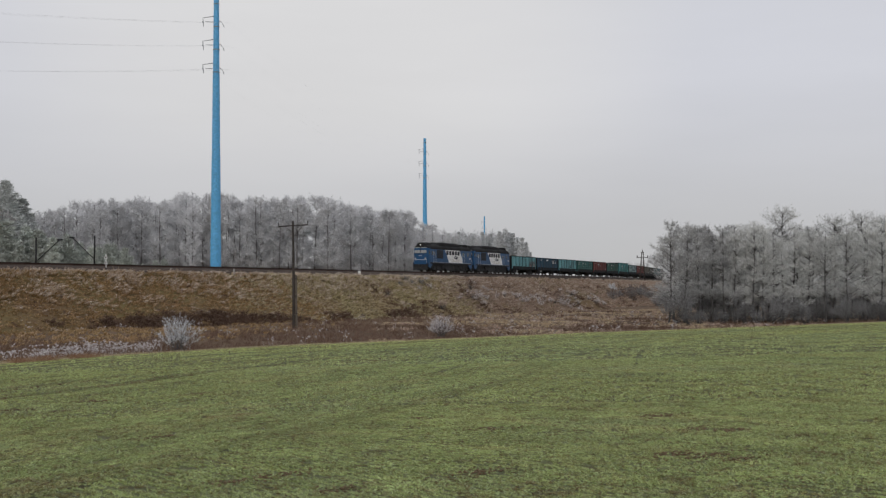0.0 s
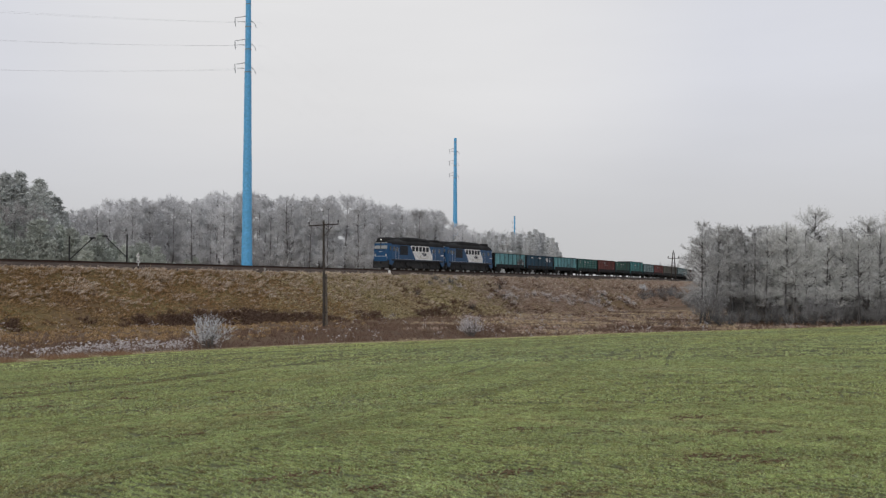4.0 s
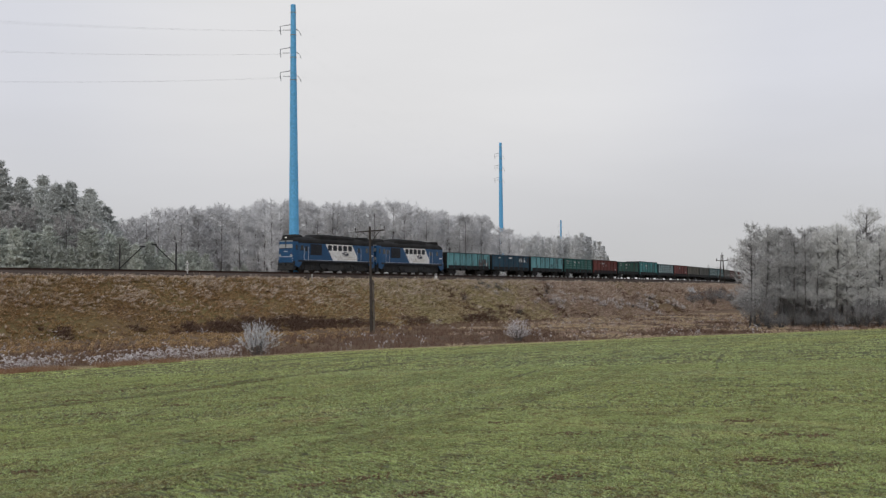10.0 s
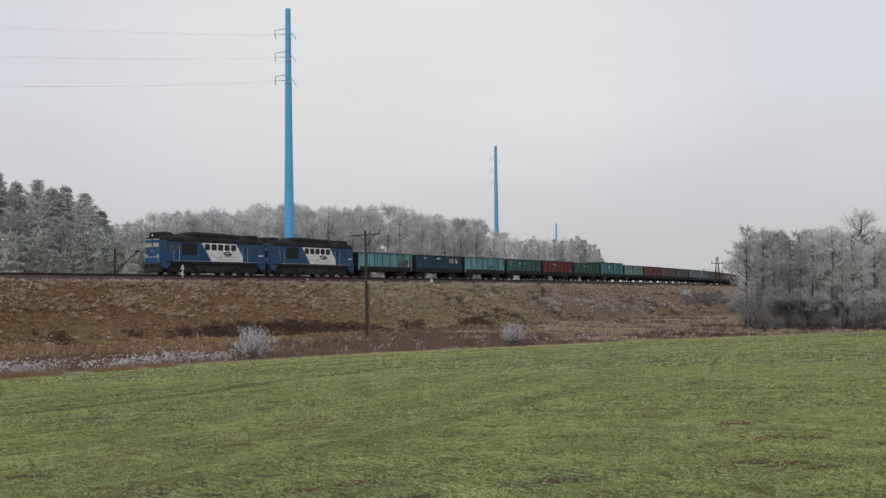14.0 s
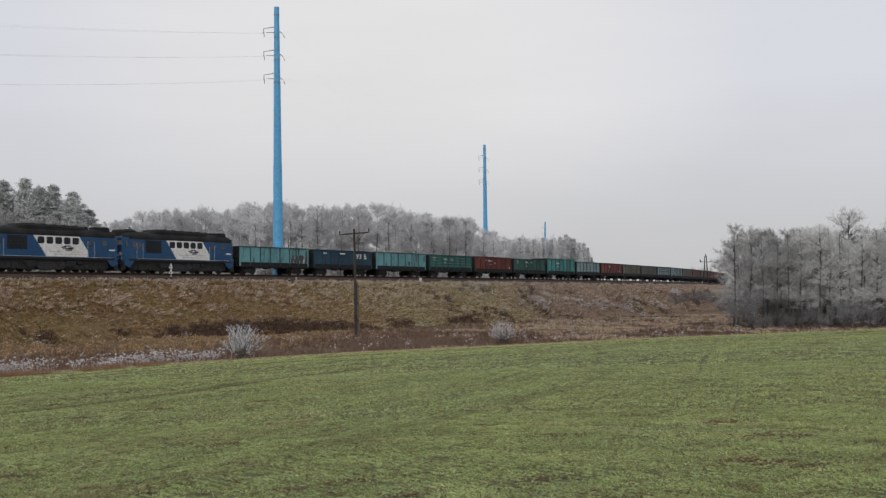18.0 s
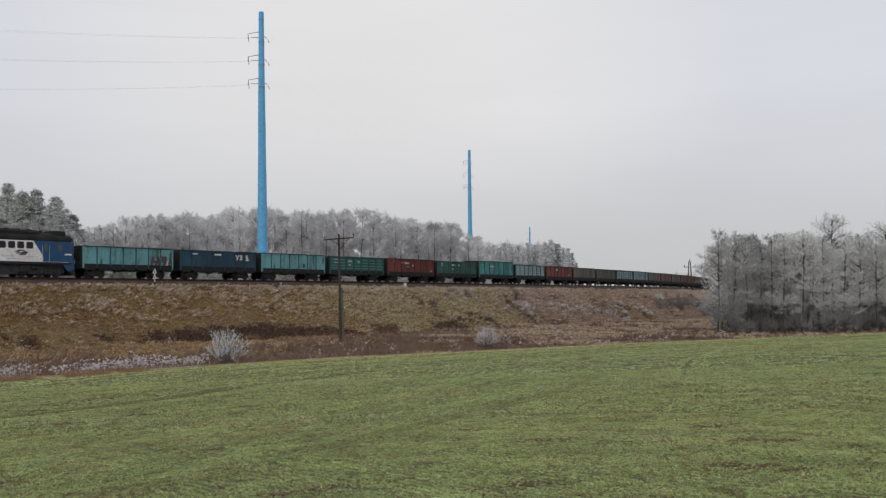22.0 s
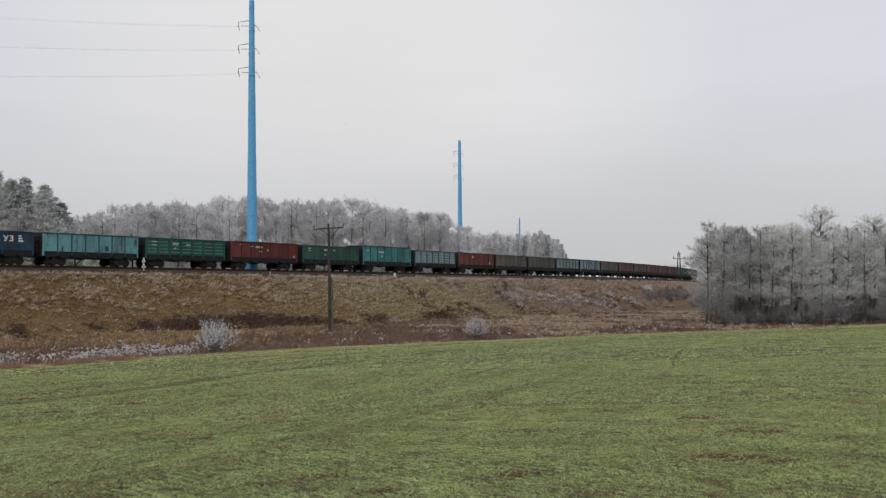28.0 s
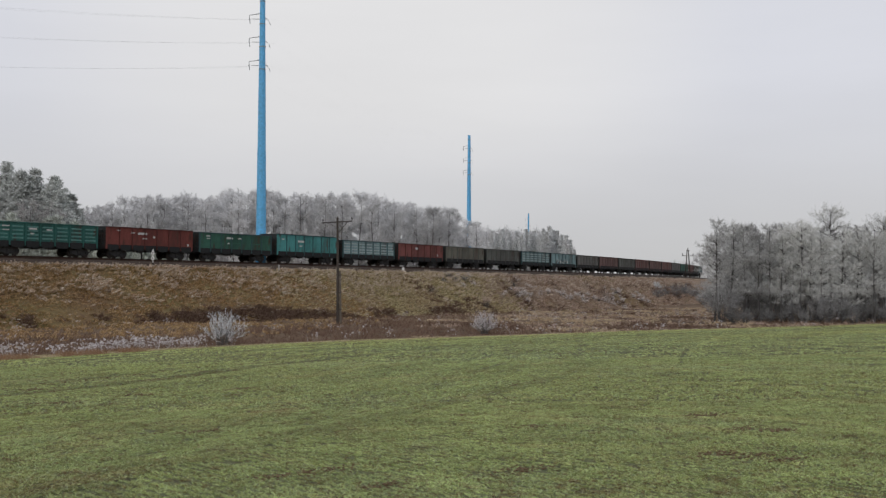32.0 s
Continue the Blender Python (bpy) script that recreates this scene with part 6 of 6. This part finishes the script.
for name, sel, mat, tall, words in (("meadow_grass", mix_of < 0.02, M_TAN, (0.25, 0.50), "tan dead grass in the low meadow"), ("meadow_herbs", (mix_of >= 0.02) & (mix_of < 0.26), M_RUDDY, (0.35, 0.75), "rusty dead herbs in the low meadow"),
                                    ("meadow_weeds", mix_of >= 0.26, M_WEED, (0.40, 0.90), "dark dead weeds in the low meadow")):
    sel = sel & meadow
    tagged(new(name, soup(name, *tussocks(rng, wp[sel], 9, rng.uniform(*tall, sel.sum()) * (0.8 + 0.7 * np.clip(thick[sel], -0.4, 0.6)), 0.024, (0.1, 0.0)), mat)), words, "dry grass", kind="stuff")
sel = ((d < 5.5) & (wx < -16.5 + rng.normal(0, 1.5, len(d))) & (thick + rng.normal(0, 0.12, len(d)) > -0.08)) | (rng.uniform(0, 1, len(d)) < 0.010) | ((d < 14) & (thick > 0.22) & (rng.uniform(0, 1, len(d)) < np.where(wx > 6, 0.05, 0.06)))
fp = wp[sel]
tall_h = rng.uniform(0.45, 1.0, len(fp))
stems = tufts(6, fp, 6, tall_h, 0.016, (0.05, 0.0), splay=0.30)
k = 5
heads = np.repeat(fp, k, 0) + np.stack([rng.normal(0, 0.26, len(fp) * k), rng.normal(0, 0.26, len(fp) * k), np.repeat(tall_h, k) * rng.uniform(0.55, 1.05, len(fp) * k)], 1)
hd = rng.normal(0, 1, (len(heads) * 6, 3)) * [1, 1, 0.6]
hd /= np.linalg.norm(hd, axis=1, keepdims=True)
hs = np.repeat(heads, 6, 0)
tagged(new("frosted_weeds", soup("frosted_weeds", *merge([stems, flat_blades(hs, hs + hd * 0.115, 0.034, rng)]), M_FROST_WEED)),
       "dead weeds with frosted white seed heads", "weeds", kind="stuff")
fringe_n = 9000
k = rng.uniform(2.5, 10.2, fringe_n)
i = k.astype(int)
e = np.array(EDGE)
fx = e[i, 0] + (e[i + 1, 0] - e[i, 0]) * (k - i) + rng.normal(0, 0.35, fringe_n)
fy = e[i, 1] + (e[i + 1, 1] - e[i, 1]) * (k - i) + rng.normal(0.3, 0.35, fringe_n)
left = (fx < -17) & (lattice(fx * 0.5, fy * 0.5, 8) > -0.25)
for name, sel, mat, h, words in (("rust_grass", left, M_RUSTGRASS, 0.42, "rusty orange dead grass along the field's edge"), ("edge_grass", ~left, M_OLIVE, 0.24, "pale dry grass along the field's edge")):
    tagged(new(name, soup(name, *tufts(8, np.stack([fx, fy, field_z(fx, fy) - 0.12], 1)[sel], 8, h, 0.010, (0.1, 0), splay=0.5), mat)), words, "dry grass", kind="stuff")


# bare soil in the field: crumbly patches and the prints of a tractor tyre
def lumps(rng, at, size):
    """Squat eight-sided clods."""
    n = len(at)
    r = size[:, None] * rng.uniform(0.7, 1.3, (n, 6))
    c = np.array([(1, 0, 0), (0, 1, 0), (-1, 0, 0), (0, -1, 0), (0, 0, 0.55), (0, 0, -0.5)])
    v = (at[:, None] + c[None] * r[..., None]).reshape(-1, 3)
    f = np.array([(0, 1, 4), (1, 2, 4), (2, 3, 4), (3, 0, 4), (1, 0, 5), (2, 1, 5), (3, 2, 5), (0, 3, 5)])
    return v, (np.arange(n)[:, None, None] * 6 + f[None]).reshape(-1, 3)


PATCHES = [(3.25, 13.64), (3.61, 13.4), (3.87, 12.98), (4.32, 16.43), (4.71, 16.17), (1.0, 12.7), (-1.13, 12.82), (-0.5, 11.61), (-3.44, 17.58), (-10.14, 29.77),
           (-5.46, 14.34), (-6.79, 27.04), (-1.67, 12.29), (1.5, 17.01), (4.23, 18.61), (0.51, 19.39), (-7.85, 24.64), (-4.73, 28.71)]
g = np.random.default_rng(31)
many = np.concatenate([g.uniform(9, 40, 420), g.uniform(40, 125, 380)])
PATCHES += [(y * u, y) for y, u in zip(many, g.uniform(-0.44, 0.46, 800))]
rows = []
for i, (x, y) in enumerate(PATCHES):
    k = 64 if i < 18 else int(g.integers(5, 16))
    wide = (0.19 if i < 18 else 0.10) * (0.7 + y / 30)
    q = g.normal(0, 1, (k, 2)) * [wide * (1.0 if i < 18 else 1.8), wide * 0.5]
    rows.append(np.column_stack([x + q[:, 0] * FA[0] - q[:, 1] * FA[1], y + q[:, 0] * FA[1] + q[:, 1] * FA[0], g.uniform(0.008, 0.022, k) * (0.7 + y / 40) * (1.25 if i < 18 else 0.9)]))
RUT = ((-9.9, 27.4), (-8.8, 31.2), (-6.6, 39.5), (-4.3, 45.0), (-1.4, 48.6), (2.1, 51.9))
for shift in (0.0, 1.9):
    for (ax, ay), (bx, by) in zip(RUT, RUT[1:]):
        k = int(math.hypot(bx - ax, by - ay) * 9)
        q = g.uniform(0, 1, k)
        q = q[np.array([noise.noise((ax + (bx - ax) * w, shift * 3 + ay * 0.3 + w * 2, 1.0)) > -0.1 for w in q], dtype=bool)]
        rows.append(np.column_stack([ax + (bx - ax) * q + shift * FN[0] + g.normal(0, 0.05, len(q)), ay + (by - ay) * q + shift * FN[1] + g.normal(0, 0.05, len(q)), g.uniform(0.02, 0.055, len(q))]))
clod = np.concatenate(rows)
clod = clod[edge_distance(clod[:, 0], clod[:, 1]) < -1]
tagged(new("soil_clods", soup("soil_clods", *lumps(g, np.column_stack([clod[:, 0], clod[:, 1], crop_z(clod[:, 0], clod[:, 1]) + 0.004 + 0.15 * clod[:, 2]]), clod[:, 2]), M_SOIL)),
       "red-brown crumbs of bare soil in the crop", "soil", kind="stuff")
BARE = np.array(PATCHES[:18])


def crop(seed, n, y0, y1, h, w, blades):
    """Plants in drill rows, thin where the soil is bare."""
    g = np.random.default_rng(seed)
    y = np.sqrt(g.uniform(y0 * y0, y1 * y1, n))
    x = y * g.uniform(-0.44, 0.46, n)
    arc, inward, along, across, outer = drill(x, y)
    inner = outer < 0.5
    foot = np.stack([np.interp(arc, EDGE_K, EDGE_P[:, i]) for i in (0, 1)])
    out = np.where(inner, FA[:, None], (np.stack([x, y]) - foot) / np.maximum(inward, 0.1))
    place = np.where(inner, across, inward)
    shift = np.round(place / 0.16) * 0.16 + g.normal(0, 0.028, n) - place
    x, y = x + out[0] * shift, y + out[1] * shift
    open_soil = (np.hypot(x[:, None] - BARE[None, :, 0], y[:, None] - BARE[None, :, 1]) < 0.16 + 0.005 * y[:, None]).any(1) & (g.uniform(0, 1, n) < 0.75)
    thin = 0.70 * lattice(x * 2.8, y * 2.8, 22) + 0.5 * lattice(x * 7.0, y * 7.0, 28) - 0.15 * (y > 55)
    number = np.round(inward / 2.9)
    line = np.abs(inward - 2.9 * number - 0.9 * lattice(arc * 0.035, number * 7.3, 26))
    drawn = (outer > 0.2) & (y > 36 + 4 * lattice(x * 0.2, y * 0.2, 29)) & (lattice(arc * 0.045, number * 3.1, 27) > -0.1)
    ok = (edge_distance(x, y) < -0.4) & ~open_soil & (thin < np.where(y < 40, 0.66, 0.56) + g.uniform(-0.10, 0.16, n)) & ~(drawn & (line < 0.10 + 0.09 * (y > 55)))
    tall = (1 + 0.4 * (drawn & (line < 0.35)))[ok]
    x, y = x[ok], y[ok]
    lush = 0.22 * lattice(x * 2.6, y * 2.6, 24) + 0.25 * lattice(x * 7, y * 7, 25)
    return tufts(seed, np.stack([x, y, crop_z(x, y) - 0.002], 1), blades, h * tall * (1.0 + lush), w, (0.0, 0.0), splay=0.95)


tagged(new("crop_plants", follow_rows(soup("crop_plants", *merge([crop(1, 120000, 8.5, 22, 0.029, 0.0060, 5), crop(2, 110000, 22, 44, 0.036, 0.0105, 4)]), M_BLADE))),
       "short green winter crop plants in rows", "crop", kind="stuff")
tagged(new("crop_plants", follow_rows(soup("crop_plants", *crop(3, 190000, 40, 140, 0.050, 0.017, 3), M_BLADE_FAR))),
       "short green winter crop plants along the headland", "crop", kind="stuff")

motions()
